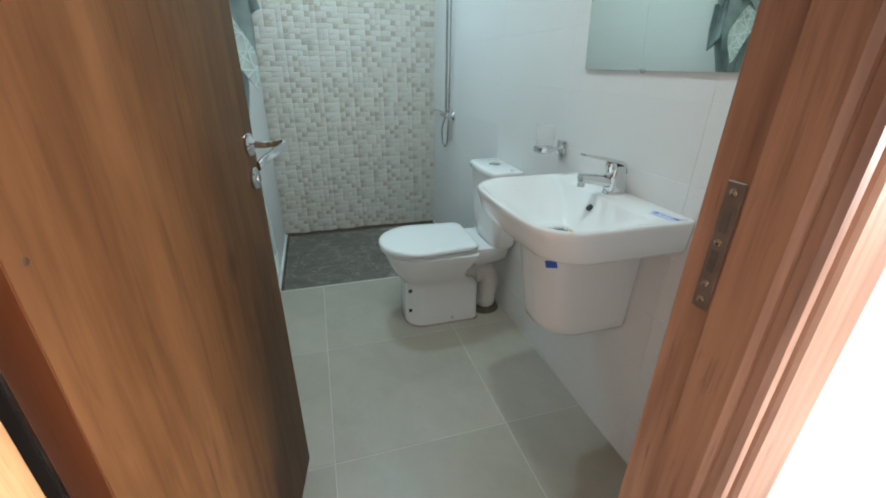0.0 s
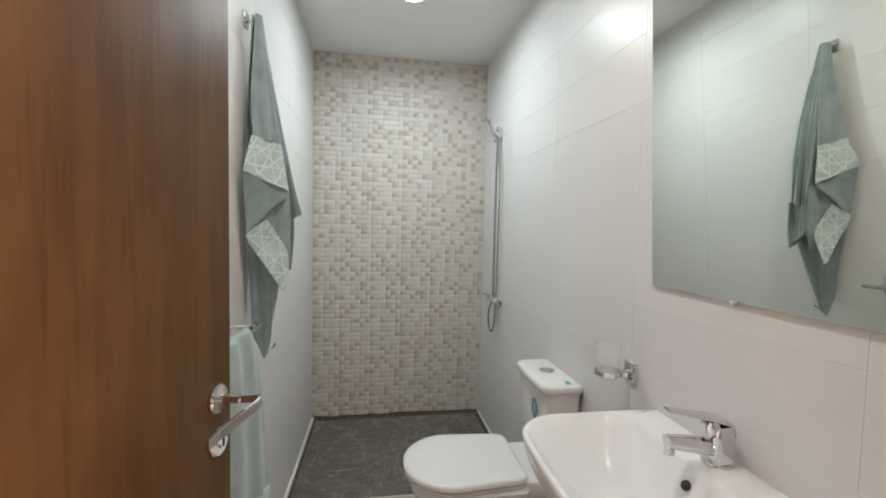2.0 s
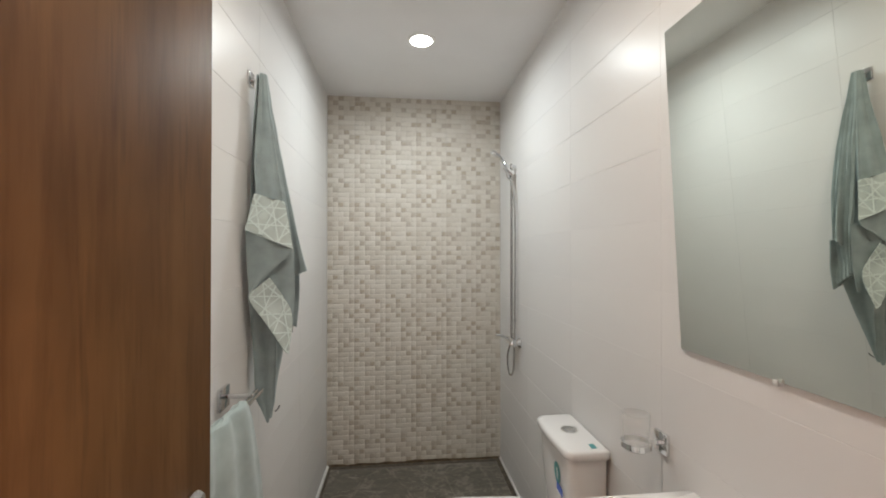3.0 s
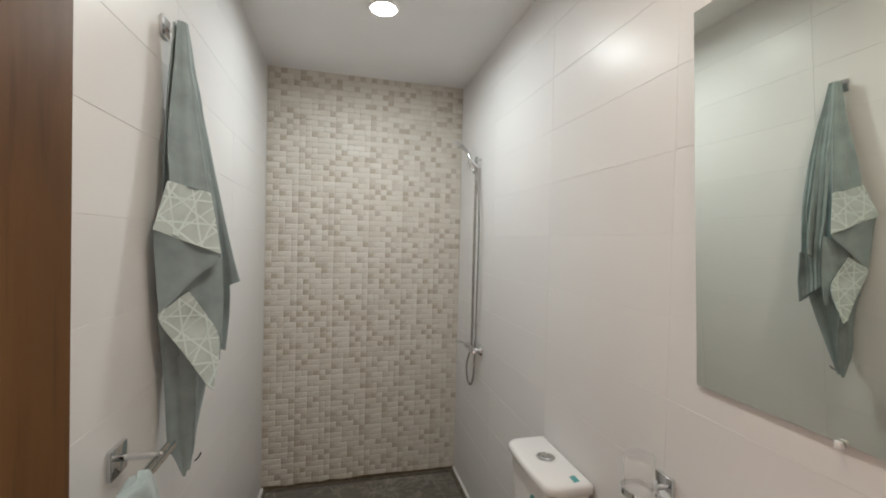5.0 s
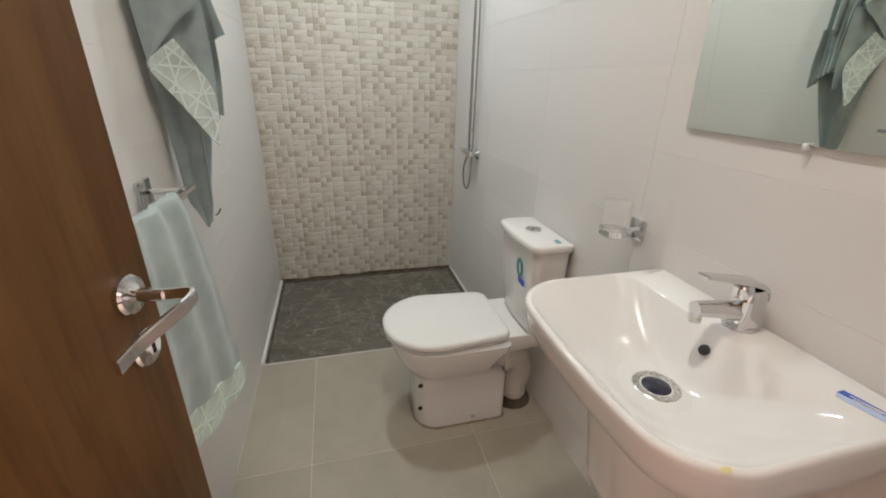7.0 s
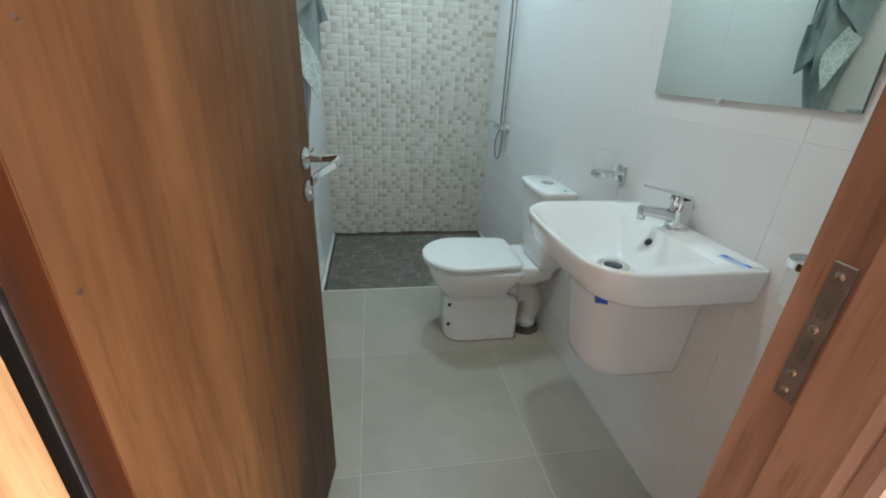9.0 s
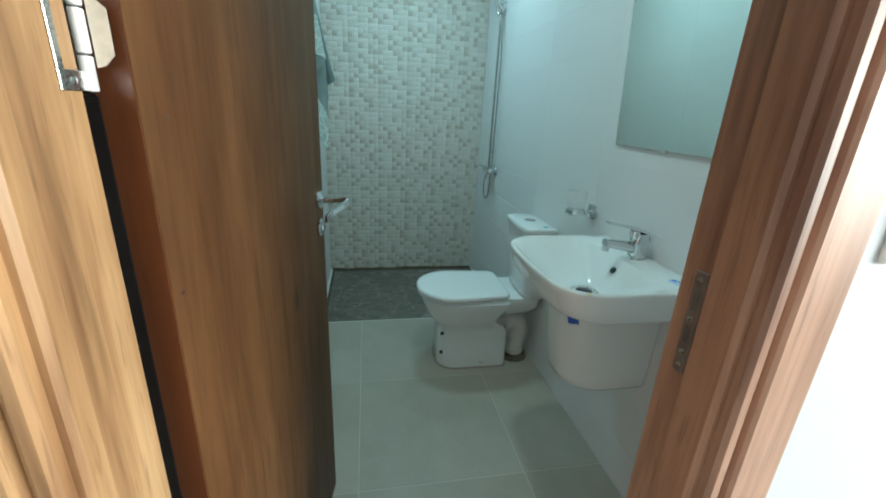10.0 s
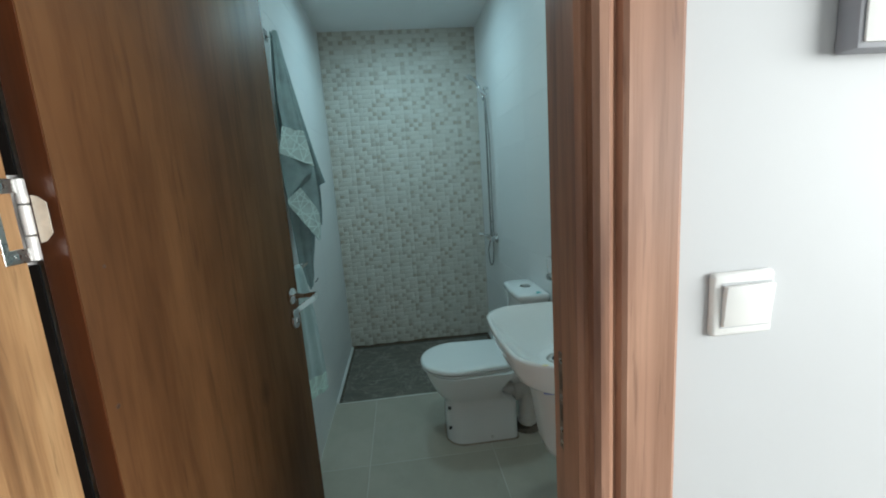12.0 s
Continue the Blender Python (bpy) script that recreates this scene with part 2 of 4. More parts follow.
MAT_GREYBOX = varied("grey_plastic", (0.33, 0.34, 0.37), 0.5, 0.03, 6)
MAT_HALLFLOOR = varied("hall_floor_tile", (0.42, 0.39, 0.35), 0.35, 0.08, 4)
MAT_MIRROR = Mat("mirror_silver", (0.815, 0.85, 0.79), 0.012, 1.0).m
MAT_MIRROR_EDGE = varied("green_glass_edge", (0.10, 0.16, 0.14), 0.2, 0.1, 20)
MAT_FROST = Mat("frosted_glass", (0.84, 0.84, 0.83), 0.5, Alpha=0.15, IOR=1.2).m
MAT_PLASTIC_CLEAR = varied("clear_clip_plastic", (0.70, 0.70, 0.69), 0.15, 0.04, 20, 0.0)
glow = Mat("lamp_diffuser", (0.9, 0.9, 0.9), 0.4, Emission_Strength=34.0)
glow.b.inputs["Emission Color"].default_value = (*LED, 1)
MAT_GLOW = glow.m


def mosaic(name, colour, pale, rough):
    """Glazed mosaic cell: its colour clouded into a paler one."""
    m = Mat(name, colour, rough)
    f = m.ramp(m.noise(75, 4, 0.6), (0.38, (0, 0, 0)), (0.72, (1, 1, 1)))
    c = m.mix(f, colour, pale)
    m.colour(m.mix(1.0, c, m.ramp(m.noise(9, 3), (0.3, (0.93, 0.92, 0.91)), (0.7, (1, 1, 1))), "MULTIPLY"))
    m.rough(m.noise(40, 3), rough - 0.05, rough + 0.08)
    m.bump(m.noise(130, 3), 0.15, 0.001)
    return m.m


SHADES = [
    mosaic("mosaic_cream", (0.64, 0.585, 0.515), (0.69, 0.64, 0.575), 0.42),
    mosaic("mosaic_ivory", (0.67, 0.62, 0.555), (0.71, 0.665, 0.605), 0.42),
    mosaic("mosaic_sand", (0.57, 0.50, 0.425), (0.63, 0.565, 0.495), 0.43),
    mosaic("mosaic_taupe", (0.455, 0.375, 0.30), (0.56, 0.485, 0.405), 0.44),
    mosaic("mosaic_grey", (0.485, 0.415, 0.345), (0.575, 0.51, 0.44), 0.44),
    mosaic("mosaic_pale_sand", (0.61, 0.55, 0.48), (0.67, 0.615, 0.55), 0.42),
]
MAT_MOSAIC_JOINT = varied("mosaic_joint", (0.56, 0.51, 0.455), 0.8, 0.08, 15)

# ---------------------------------------------------------------- building helpers
ORIGIN = {}


def thing(name, at, label, category, group="", kind=""):
    ob = new(name)
    ob.location = at
    ob.empty_display_size = 0.05
    ORIGIN[ob] = Vector(at)
    return tagged(ob, label, category, group, kind)


def mesh_of(name, bm, mats, smooth=None):
    me = bpy.data.meshes.new(name)
    bmesh.ops.recalc_face_normals(bm, faces=bm.faces[:])
    bm.to_mesh(me)
    bm.free()
    for m in mats if isinstance(mats, (list, tuple)) else [mats]:
        me.materials.append(m)
    if smooth is not None:
        for p in me.polygons:
            p.use_smooth = True
        me.set_sharp_from_angle(angle=radians(smooth))
    return me


def part(name, bm, material, parent, label="", smooth=35):
    """Links a bmesh, built in the world's metres, as one mesh under a thing or a part."""
    o = ORIGIN[parent]
    bmesh.ops.translate(bm, verts=bm.verts[:], vec=-o)
    ob = new(name, mesh_of(name, bm, material, smooth))
    ob.parent = parent
    ORIGIN[ob] = o
    return tagged(ob, label) if label else ob


def solid(name, bm, material, label, category, kind="", smooth=35, group=""):
    """A thing that is one mesh, in the world's metres."""
    ob = new(name, mesh_of(name, bm, material, smooth))
    ORIGIN[ob] = Vector((0, 0, 0))
    return tagged(ob, label, category, group, kind)


def box(x0, x1, y0, y1, z0, z1, bevel=0.0, seg=2, bm=None):
    own = bmesh.new()
    bmesh.ops.create_cube(own, size=1)
    for v in own.verts:
        v.co = Vector(((x0 + x1) / 2 + v.co.x * (x1 - x0), (y0 + y1) / 2 + v.co.y * (y1 - y0), (z0 + z1) / 2 + v.co.z * (z1 - z0)))
    if bevel:
        bmesh.ops.bevel(own, geom=own.edges[:], offset=bevel, segments=seg, profile=0.5, affect="EDGES")
    return join(bm, own) if bm else own


def join(bm, other):
    """Adds other to bm."""
    tmp = bpy.data.meshes.new("tmp")
    other.to_mesh(tmp)
    other.free()
    bm.from_mesh(tmp)
    bpy.data.meshes.remove(tmp)
    return bm


def moved(bm, m):
    bmesh.ops.transform(bm, matrix=m, verts=bm.verts[:])
    return bm


def prism(points, a, b, axis="z", bevel=0.0):
    """A polygon drawn in the two other axes, pulled from a to b along axis."""
    bm = bmesh.new()
    put = {"z": lambda p, h: (p[0], p[1], h), "x": lambda p, h: (h, p[0], p[1]), "y": lambda p, h: (p[0], h, p[1])}[axis]
    lo = [bm.verts.new(put(p, a)) for p in points]
    hi = [bm.verts.new(put(p, b)) for p in points]
    n = len(points)
    bm.faces.new(lo[::-1])
    bm.faces.new(hi)
    for i in range(n):
        bm.faces.new((lo[i], lo[(i + 1) % n], hi[(i + 1) % n], hi[i]))
    if bevel:
        bmesh.ops.bevel(bm, geom=bm.edges[:], offset=bevel, segments=2, profile=0.5, affect="EDGES")
    return bm


def loft(rings, cap_first=True, cap_last=True, closed=True):
    bm = bmesh.new()
    rows = [[bm.verts.new(p) for p in ring] for ring in rings]
    n = len(rows[0])
    for a, b in zip(rows, rows[1:]):
        for i in range(n if closed else n - 1):
            j = (i + 1) % n
            bm.faces.new((a[i], a[j], b[j], b[i]))
    if cap_first:
        bm.faces.new(rows[0][::-1])
    if cap_last:
        bm.faces.new(rows[-1])
    return bm


def lathe(profile, m=None, n=32):
    """A profile of (radius, height) spun about z, then placed."""
    rings = [[(max(r, 1e-4) * math.cos(2 * math.pi * i / n), max(r, 1e-4) * math.sin(2 * math.pi * i / n), h) for i in range(n)] for r, h in profile]
    bm = loft(rings)
    return moved(bm, m) if m else bm


def tube(points, radius, n=12, radii=None, cap=True, flat=1.0):
    pts = [Vector(p) for p in points]
    rings, side = [], None
    for i, p in enumerate(pts):
        d = (pts[min(i + 1, len(pts) - 1)] - pts[max(i - 1, 0)]).normalized()
        if side is None:
            side = d.orthogonal().normalized()
        side = (side - d * side.dot(d)).normalized()
        up = d.cross(side)
        r = radii[i] if radii else radius
        rings.append([p + (side * math.cos(2 * math.pi * k / n) + up * math.sin(2 * math.pi * k / n) * flat) * r for k in range(n)])
    return loft(rings, cap, cap)


def smooth_line(points, steps=8):
    """A Catmull-Rom curve through the points."""
    p = [Vector(q) for q in points]
    p = [p[0] * 2 - p[1], *p, p[-1] * 2 - p[-2]]
    out = []
    for a, b, c, d in zip(p, p[1:], p[2:], p[3:]):
        for k in range(steps):
            t = k / steps
            out.append(0.5 * (2 * b + (c - a) * t + (2 * a - 5 * b + 4 * c - d) * t * t + (3 * b - a - 3 * c + d) * t ** 3))
    return out + [p[-2]]


def ring(x0, x1, y0, y1, z, rf, rb=0.004, bow=0.0, k=8):
    """A rounded outline at height z: front at x0 with corner radius rf and a bow, back at x1 with radius rb."""
    pts, ym, hh = [], (y0 + y1) / 2, (y1 - y0) / 2
    for cx, cy, r, a in ((x1 - rb, y0 + rb, rb, -90), (x1 - rb, y1 - rb, rb, 0), (x0 + rf, y1 - rf, rf, 90), (x0 + rf, y0 + rf, rf, 180)):
        for i in range(k + 1):
            t = radians(a + 90 * i / k)
            pts.append((cx + r * math.cos(t), cy + r * math.sin(t)))
        if a == 90:
            for i in range(1, 8):
                pts.append((x0, y1 - rf - (y1 - y0 - 2 * rf) * i / 8))
    xm = (x0 + x1) / 2
    out = []
    for x, y in pts:
        f = max(0.0, (xm - x) / (xm - x0))
        out.append((x - bow * f * (1 - ((y - ym) / hh) ** 2), y, z))
    return out


# ---------------------------------------------------------------- the setting
def wall_with_tiles(name, x_face, x_back, label):
    """A tiled long wall; its tiles are added at the end of the file."""
    return solid(name, box(min(x_back, x_face), max(x_back, x_face), Y0 + 0.001, 3.25, -0.02, H + 0.05), MAT_GROUT, label, "wall", "structure", None)


wall_left = wall_with_tiles("wall_left", -0.0009, -0.13, "white glossy tiled wall beside the towels")
wall_right = wall_with_tiles("wall_right", W + 0.0009, W + 0.13, "white glossy tiled wall behind the basin and toilet")
wall_mosaic = solid("wall_mosaic", box(-0.002, W + 0.002, Y1 + 0.0012, 3.25, -0.02, H + 0.05), MAT_MOSAIC_JOINT,
                    "beige and cream mosaic tiled shower wall", "wall", "structure", None)
ceiling = solid("ceiling", box(-0.13, W + 0.13, Y0 - 0.001, 3.25, H, H + 0.12), MAT_CEIL, "plain white painted bathroom ceiling", "ceiling", "structure", None)
floor = solid("floor", box(-0.13, W + 0.13, Y0 - 0.13, 3.25, -0.12, -0.0008), MAT_FLOOR_GROUT, "large grey matt floor tiles with pale grout", "floor", "structure", None)

# the dark open joint round the shower floor
gap = box(0.016, W - 0.012, SHOWER + 0.004, Y1 + 0.002, -0.006, 0.0005)
solid("shower_joint", gap, MAT_GAP, "dark open mortar joint round the shower floor", "joint", "structure", None)
steps = [0.002 + (W - 0.004) * k / 60 for k in range(61)]
crest = [(x, 0.013 + 0.008 * noise.noise((x * 9, 0.3, 0)) + 0.005 * noise.noise((x * 40, 1.7, 0))) for x in steps]
base_strip = prism([(steps[0], -0.003), (steps[-1], -0.003)] + crest[::-1], Y1 - 0.006, Y1 + 0.004, "y")
solid("mortar_strip", base_strip, varied("brown_mortar", (0.15, 0.10, 0.062), 0.9, 0.4, 25, 0.5), "dark unfinished mortar strip under the mosaic wall", "trim", "structure", None)
solid("trim", box(0.002, W - 0.002, SHOWER - 0.004, SHOWER + 0.006, -0.003, 0.0016, 0.001, 1), MAT_FLOOR_GROUT, "pale rough grout line before the shower floor", "trim", "structure")
slab = solid("shower_floor", box(0.034, W - 0.040, SHOWER + 0.004, Y1 - 0.046, -0.010, 0.003, 0.0015, 1), MAT_MARBLE,
             "dark grey marble shower floor with pale veins", "floor", "structure", None)
solid("trim", box(0.001, 0.014, SHOWER, Y1 - 0.004, -0.004, 0.012, 0.002), MAT_GROUT, "white edge strip beside the shower floor", "trim", "structure")
solid("trim", box(W - 0.012, W - 0.001, SHOWER, Y1 - 0.004, -0.004, 0.012, 0.002), MAT_GROUT, "white edge strip beside the shower floor", "trim", "structure")

# door wall, with the doorway through it
JL, JR, DOOR_TOP = 0.030, 0.708, 2.06
HX0, HX1, HY0, HH = -1.3, 3.4, -3.4, 2.6
front = box(HX0 - 0.1, JL - 0.024, YH, Y0, -0.02, HH)
box(JR + 0.024, HX1 + 0.1, YH, Y0, -0.02, HH, bm=front)
box(JL - 0.024, JR + 0.024, YH, Y0, DOOR_TOP + 0.024, HH, bm=front)
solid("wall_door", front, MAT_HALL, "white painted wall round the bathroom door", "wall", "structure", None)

# hall, closed round the camera; its other walls and ceiling are unseen
solid("hall_floor", box(HX0 - 0.1, HX1 + 0.1, HY0 - 0.1, Y0 - 0.13, -0.12, -0.002), MAT_HALLFLOOR, "pale grey hall floor", "floor", "structure", None)
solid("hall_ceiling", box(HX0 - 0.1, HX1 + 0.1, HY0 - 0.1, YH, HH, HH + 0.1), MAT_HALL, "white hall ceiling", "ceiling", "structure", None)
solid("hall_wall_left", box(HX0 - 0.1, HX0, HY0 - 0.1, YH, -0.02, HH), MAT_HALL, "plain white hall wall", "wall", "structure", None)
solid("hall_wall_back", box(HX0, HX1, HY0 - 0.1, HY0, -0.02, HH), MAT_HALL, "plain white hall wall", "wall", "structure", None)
# unseen wall; its window opening is assumed, to let the daylight in
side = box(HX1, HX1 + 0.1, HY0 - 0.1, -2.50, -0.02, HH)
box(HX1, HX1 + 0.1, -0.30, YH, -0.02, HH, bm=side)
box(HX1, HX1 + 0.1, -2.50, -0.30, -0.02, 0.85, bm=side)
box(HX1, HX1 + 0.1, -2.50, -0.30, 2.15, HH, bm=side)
solid("hall_wall_window", side, MAT_HALL, "white hall wall with an assumed, unseen window opening", "wall", "structure", None)


# ---------------------------------------------------------------- door frame
def frame_side(sign, x, name, label):
    """Jamb and moulded casing: profile in plan, drawn for the strike side and mirrored for the hinge side."""
    f = thing(name, (x, YH, 0), label, "door frame", "", "structure")
    s = sign
    FAR, STEP = (0.345, 0.297) if sign > 0 else (0.368, 0.272)

    def plan(points, mat, part_name, z1, text=""):
        return part(part_name, prism([(x + s * px, py) for px, py in points], 0.0, z1), mat, f, text, 30)

    # strike side takes the shaded copies of the veneer, hinge side the lit one
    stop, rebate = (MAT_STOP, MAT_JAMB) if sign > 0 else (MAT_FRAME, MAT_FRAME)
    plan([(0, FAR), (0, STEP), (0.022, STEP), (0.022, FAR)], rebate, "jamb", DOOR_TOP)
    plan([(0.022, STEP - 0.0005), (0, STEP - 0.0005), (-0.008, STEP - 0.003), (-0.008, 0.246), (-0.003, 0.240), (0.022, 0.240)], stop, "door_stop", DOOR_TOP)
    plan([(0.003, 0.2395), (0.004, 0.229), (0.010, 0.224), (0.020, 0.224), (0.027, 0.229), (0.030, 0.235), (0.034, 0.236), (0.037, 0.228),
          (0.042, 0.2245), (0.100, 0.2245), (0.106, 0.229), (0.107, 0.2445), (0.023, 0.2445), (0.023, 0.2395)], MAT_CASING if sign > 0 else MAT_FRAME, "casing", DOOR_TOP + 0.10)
    return f


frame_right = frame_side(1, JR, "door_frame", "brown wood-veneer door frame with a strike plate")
frame_left = frame_side(-1, JL, "door_frame", "brown wood-veneer door frame with a hinge")
# a second, stepped casing beside the hinge side
part("casing_step", prism([(JL - 0.108, 0.2445), (JL - 0.108, 0.216), (JL - 0.116, 0.210), (JL - 0.135, 0.210), (JL - 0.142, 0.216), (JL - 0.185, 0.219),
                           (JL - 0.19, 0.2445)], 0, DOOR_TOP + 0.1), MAT_FRAME, frame_left, "", 30)
head = thing("door_frame", (0.37, YH, DOOR_TOP), "brown wood-veneer head of the door frame", "door frame", "", "structure")
part("jamb", box(JL - 0.022, JR + 0.022, 0.240, 0.345, DOOR_TOP, DOOR_TOP + 0.022), MAT_FRAME, head)
part("casing", box(JL - 0.003, JR + 0.003, 0.2245, 0.2445, DOOR_TOP + 0.003, DOOR_TOP + 0.10, 0.004), MAT_FRAME, head)
# strike plate let into the jamb
plate = box(JR - 0.0025, JR, 0.302, 0.322, 0.952, 1.098, 0.001, 1)
sp = part("strike_plate", plate, MAT_NICKEL, frame_right, "worn steel strike plate")
for z0, z1 in ((1.044, 1.070), (0.998, 1.022)):
    part("keep", box(JR - 0.0032, JR - 0.0026, 0.308, 0.316, z0, z1), MAT_GAP, sp)
for z in (1.087, 1.033, 0.984, 0.964):
    part("screw", lathe([(0.004, 0), (0.004, 0.001), (0.002, 0.0016)], pose(JR - 0.0026, 0.312, z, 0, -90, 0), 14), MAT_STEEL, sp)
# hinge
hinge = thing("hinge", (JL, 0.378, 1.33), "silver steel butterfly hinge between door and frame", "hinge")
HZ = 1.275
leaf = box(JL + 0.0004, JL + 0.0022, 0.338, 0.376, HZ, HZ + 0.018, 0.0006, 1)
box(JL + 0.0004, JL + 0.0022, 0.338, 0.376, HZ + 0.087, HZ + 0.105, 0.0006, 1, bm=leaf)
box(JL + 0.0004, JL + 0.0022, 0.338, 0.347, HZ + 0.018, HZ + 0.087, 0.0006, 1, bm=leaf)
part("frame_leaf", leaf, MAT_STEEL, hinge)
for z0, z1 in ((0, 0.032), (0.0335, 0.072), (0.0735, 0.105)):
    part("knuckle", lathe([(0.0045, 0), (0.0062, 0.0012), (0.0062, z1 - z0 - 0.0012), (0.0045, z1 - z0)], pose(JL + 0.002, 0.380, HZ + z0), 18), MAT_HINGE, hinge)
part("door_leaf_plate", prism([(JL + 0.009, HZ + 0.022), (JL + 0.016, HZ + 0.024), (JL + 0.025, HZ + 0.034), (JL + 0.025, HZ + 0.074), (JL + 0.016, HZ + 0.082), (JL + 0.009, HZ + 0.084)], 0.3835, 0.3855, "y"),
     varied("cream_hinge_plate", (0.70, 0.62, 0.52), 0.5, 0.12, 60, 0.1, 200, 0.3), hinge)
for z in (0.009, 0.096):
    part("screw", lathe([(0.0038, 0), (0.0038, 0.0008), (0.0015, 0.0014)], pose(JL + 0.0022, 0.356, HZ + z, 0, 90, 0), 12), MAT_CHROME, hinge)

# ---------------------------------------------------------------- door leaf, standing open into the bathroom
DOOR_AT, DOOR_TURN, DOOR_LEN, DOOR_T = (0.064, 0.392, 0.0), -9.5, 0.664, 0.042
DM = pose(*DOOR_AT, 0, 0, DOOR_TURN)   # local: y along the leaf, -x into its thickness, x = 0 its hall face
door = thing("door_1", DOOR_AT, "brown wood-veneer door standing open into the bathroom", "door", "", "structure")
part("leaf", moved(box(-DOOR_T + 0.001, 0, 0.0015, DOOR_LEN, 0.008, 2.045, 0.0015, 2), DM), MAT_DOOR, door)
part("edge_band", moved(box(-DOOR_T + 0.0015, -0.0015, 0, 0.0014, 0.009, 2.044), DM), MAT_DOOR_EDGE, door, "reddish brown lacquered hinge edge")
for y, z, r in ((0.020, 1.046, 0.004), (0.045, 1.252, 0.003)):
    part("knot", moved(lathe([(r, 0), (r * 0.6, 0.0006)], pose(0.0001, y, z, 0, 90, 0), 10), DM), MAT_KNOT, door)
SY, SZ = 0.616, 1.038
rose = part("rose", moved(lathe([(0.0245, 0), (0.0245, 0.006), (0.022, 0.0095), (0.014, 0.0115), (0.0085, 0.016), (0.0072, 0.043)], pose(0, SY, SZ, 0, 90, 0)), DM), MAT_CHROME, door, "polished round handle rose")
line = smooth_line([(0.036, SY, SZ), (0.060, SY - 0.001, SZ + 0.002), (0.077, SY - 0.004, SZ + 0.003), (0.079, SY - 0.018, SZ - 0.001), (0.066, SY - 0.050, SZ - 0.009),
                    (0.054, SY - 0.080, SZ - 0.017), (0.048, SY - 0.105, SZ - 0.024)], 5)
strap = []
for i, p in enumerate(line):
    d = (line[min(i + 1, len(line) - 1)] - line[max(i - 1, 0)]).normalized()
    out = Vector((d.y, -d.x, 0)).normalized()
    hh = 0.0060 + 0.0024 * min(1, i / 14)
    strap.append([p + out * a * 0.0034 + Vector((0, 0, b * hh)) for a, b in ((-1, -0.8), (-0.6, -1), (0.6, -1), (1, -0.8), (1, 0.8), (0.6, 1), (-0.6, 1), (-1, 0.8))])
part("lever", moved(loft(strap), DM), MAT_CHROME, door, "curved chrome lever")
part("lock_rose", moved(lathe([(0.0245, 0), (0.0245, 0.006), (0.022, 0.0095), (0.010, 0.0105), (0.009, 0.014)], pose(0, SY, SZ - 0.074, 0, 90, 0)), DM), MAT_CHROME, door, "polished round lock rose")
part("keyhole", moved(box(0.0141, 0.0147, SY - 0.0025, SY + 0.0025, SZ - 0.081, SZ - 0.067), DM), MAT_BLACK, door)
# black strip standing in for shade in the gap between leaf and frame
gap_strip = box(JL - 0.018, JL + 0.011, 0.3685, 0.3715, 0.0, HZ - 0.004)
box(JL - 0.018, JL + 0.011, 0.3685, 0.3715, HZ + 0.109, DOOR_TOP, bm=gap_strip)
solid("door_seal", gap_strip, MAT_GAP_SHADE, "black strip for the shaded gap beside the door hinge", "seal", "structure", None)

# ---------------------------------------------------------------- downlights
for lx, ly in LAMPS:
    d = thing("downlight", (lx, ly, H), "round recessed white ceiling downlight, switched on", "ceiling lamp", "ceiling downlights")
    rim = lathe([(0.052, 0.0), (0.052, -0.004), (0.056, -0.008), (0.066, -0.006), (0.070, -0.001), (0.070, 0.0)], pose(lx, ly, H), 40)
    part("trim_ring", rim, MAT_SWITCH, d)
    part("diffuser", lathe([(0.0515, -0.001), (0.0505, -0.008), (0.042, -0.013), (0.02, -0.0155), (0.001, -0.016)], pose(lx, ly, H), 40), MAT_GLOW, d, "glowing lamp diffuser")

# ---------------------------------------------------------------- toilet
TY = 1.808
toilet = thing("toilet", (0.85, TY, 0), "white ceramic close-coupled toilet with closed lid", "toilet")
hw = 0.134
pan = loft([
    ring(0.655, 1.012, TY - hw, TY + hw, 0.004, 0.085, 0.03, 0.006),
    ring(0.652, 1.012, TY - hw - 0.001, TY + hw + 0.001, 0.012, 0.087, 0.03, 0.006),
    ring(0.655, 1.012, TY - hw + 0.002, TY + hw - 0.002, 0.10, 0.087, 0.03, 0.006),
    ring(0.657, 1.010, TY - hw + 0.004, TY + hw - 0.004, 0.205, 0.085, 0.03, 0.006),
    ring(0.655, 0.990, TY - hw + 0.003, TY + hw - 0.003, 0.226, 0.088, 0.03, 0.006),
    ring(0.645, 0.962, TY - hw - 0.003, TY + hw + 0.003, 0.240, 0.092, 0.03, 0.007),
    ring(0.632, 0.945, TY - hw - 0.013, TY + hw + 0.013, 0.256, 0.10, 0.03, 0.008),
    ring(0.615, 0.938, TY - hw - 0.027, TY + hw + 0.027, 0.280, 0.115, 0.03, 0.009),
    ring(0.599, 0.945, TY - hw - 0.039, TY + hw + 0.039, 0.308, 0.13, 0.03, 0.010),
    ring(0.584, 0.968, TY - hw - 0.048, TY + hw + 0.048, 0.340, 0.145, 0.03, 0.010),
    ring(0.573, 0.990, TY - hw - 0.054, TY + hw + 0.054, 0.368, 0.155, 0.03, 0.010),
    ring(0.571, 0.992, TY - hw - 0.055, TY + hw + 0.055, 0.389, 0.155, 0.03, 0.010),
])
part("pan", pan, MAT_CERAMIC, toilet, "", 50)
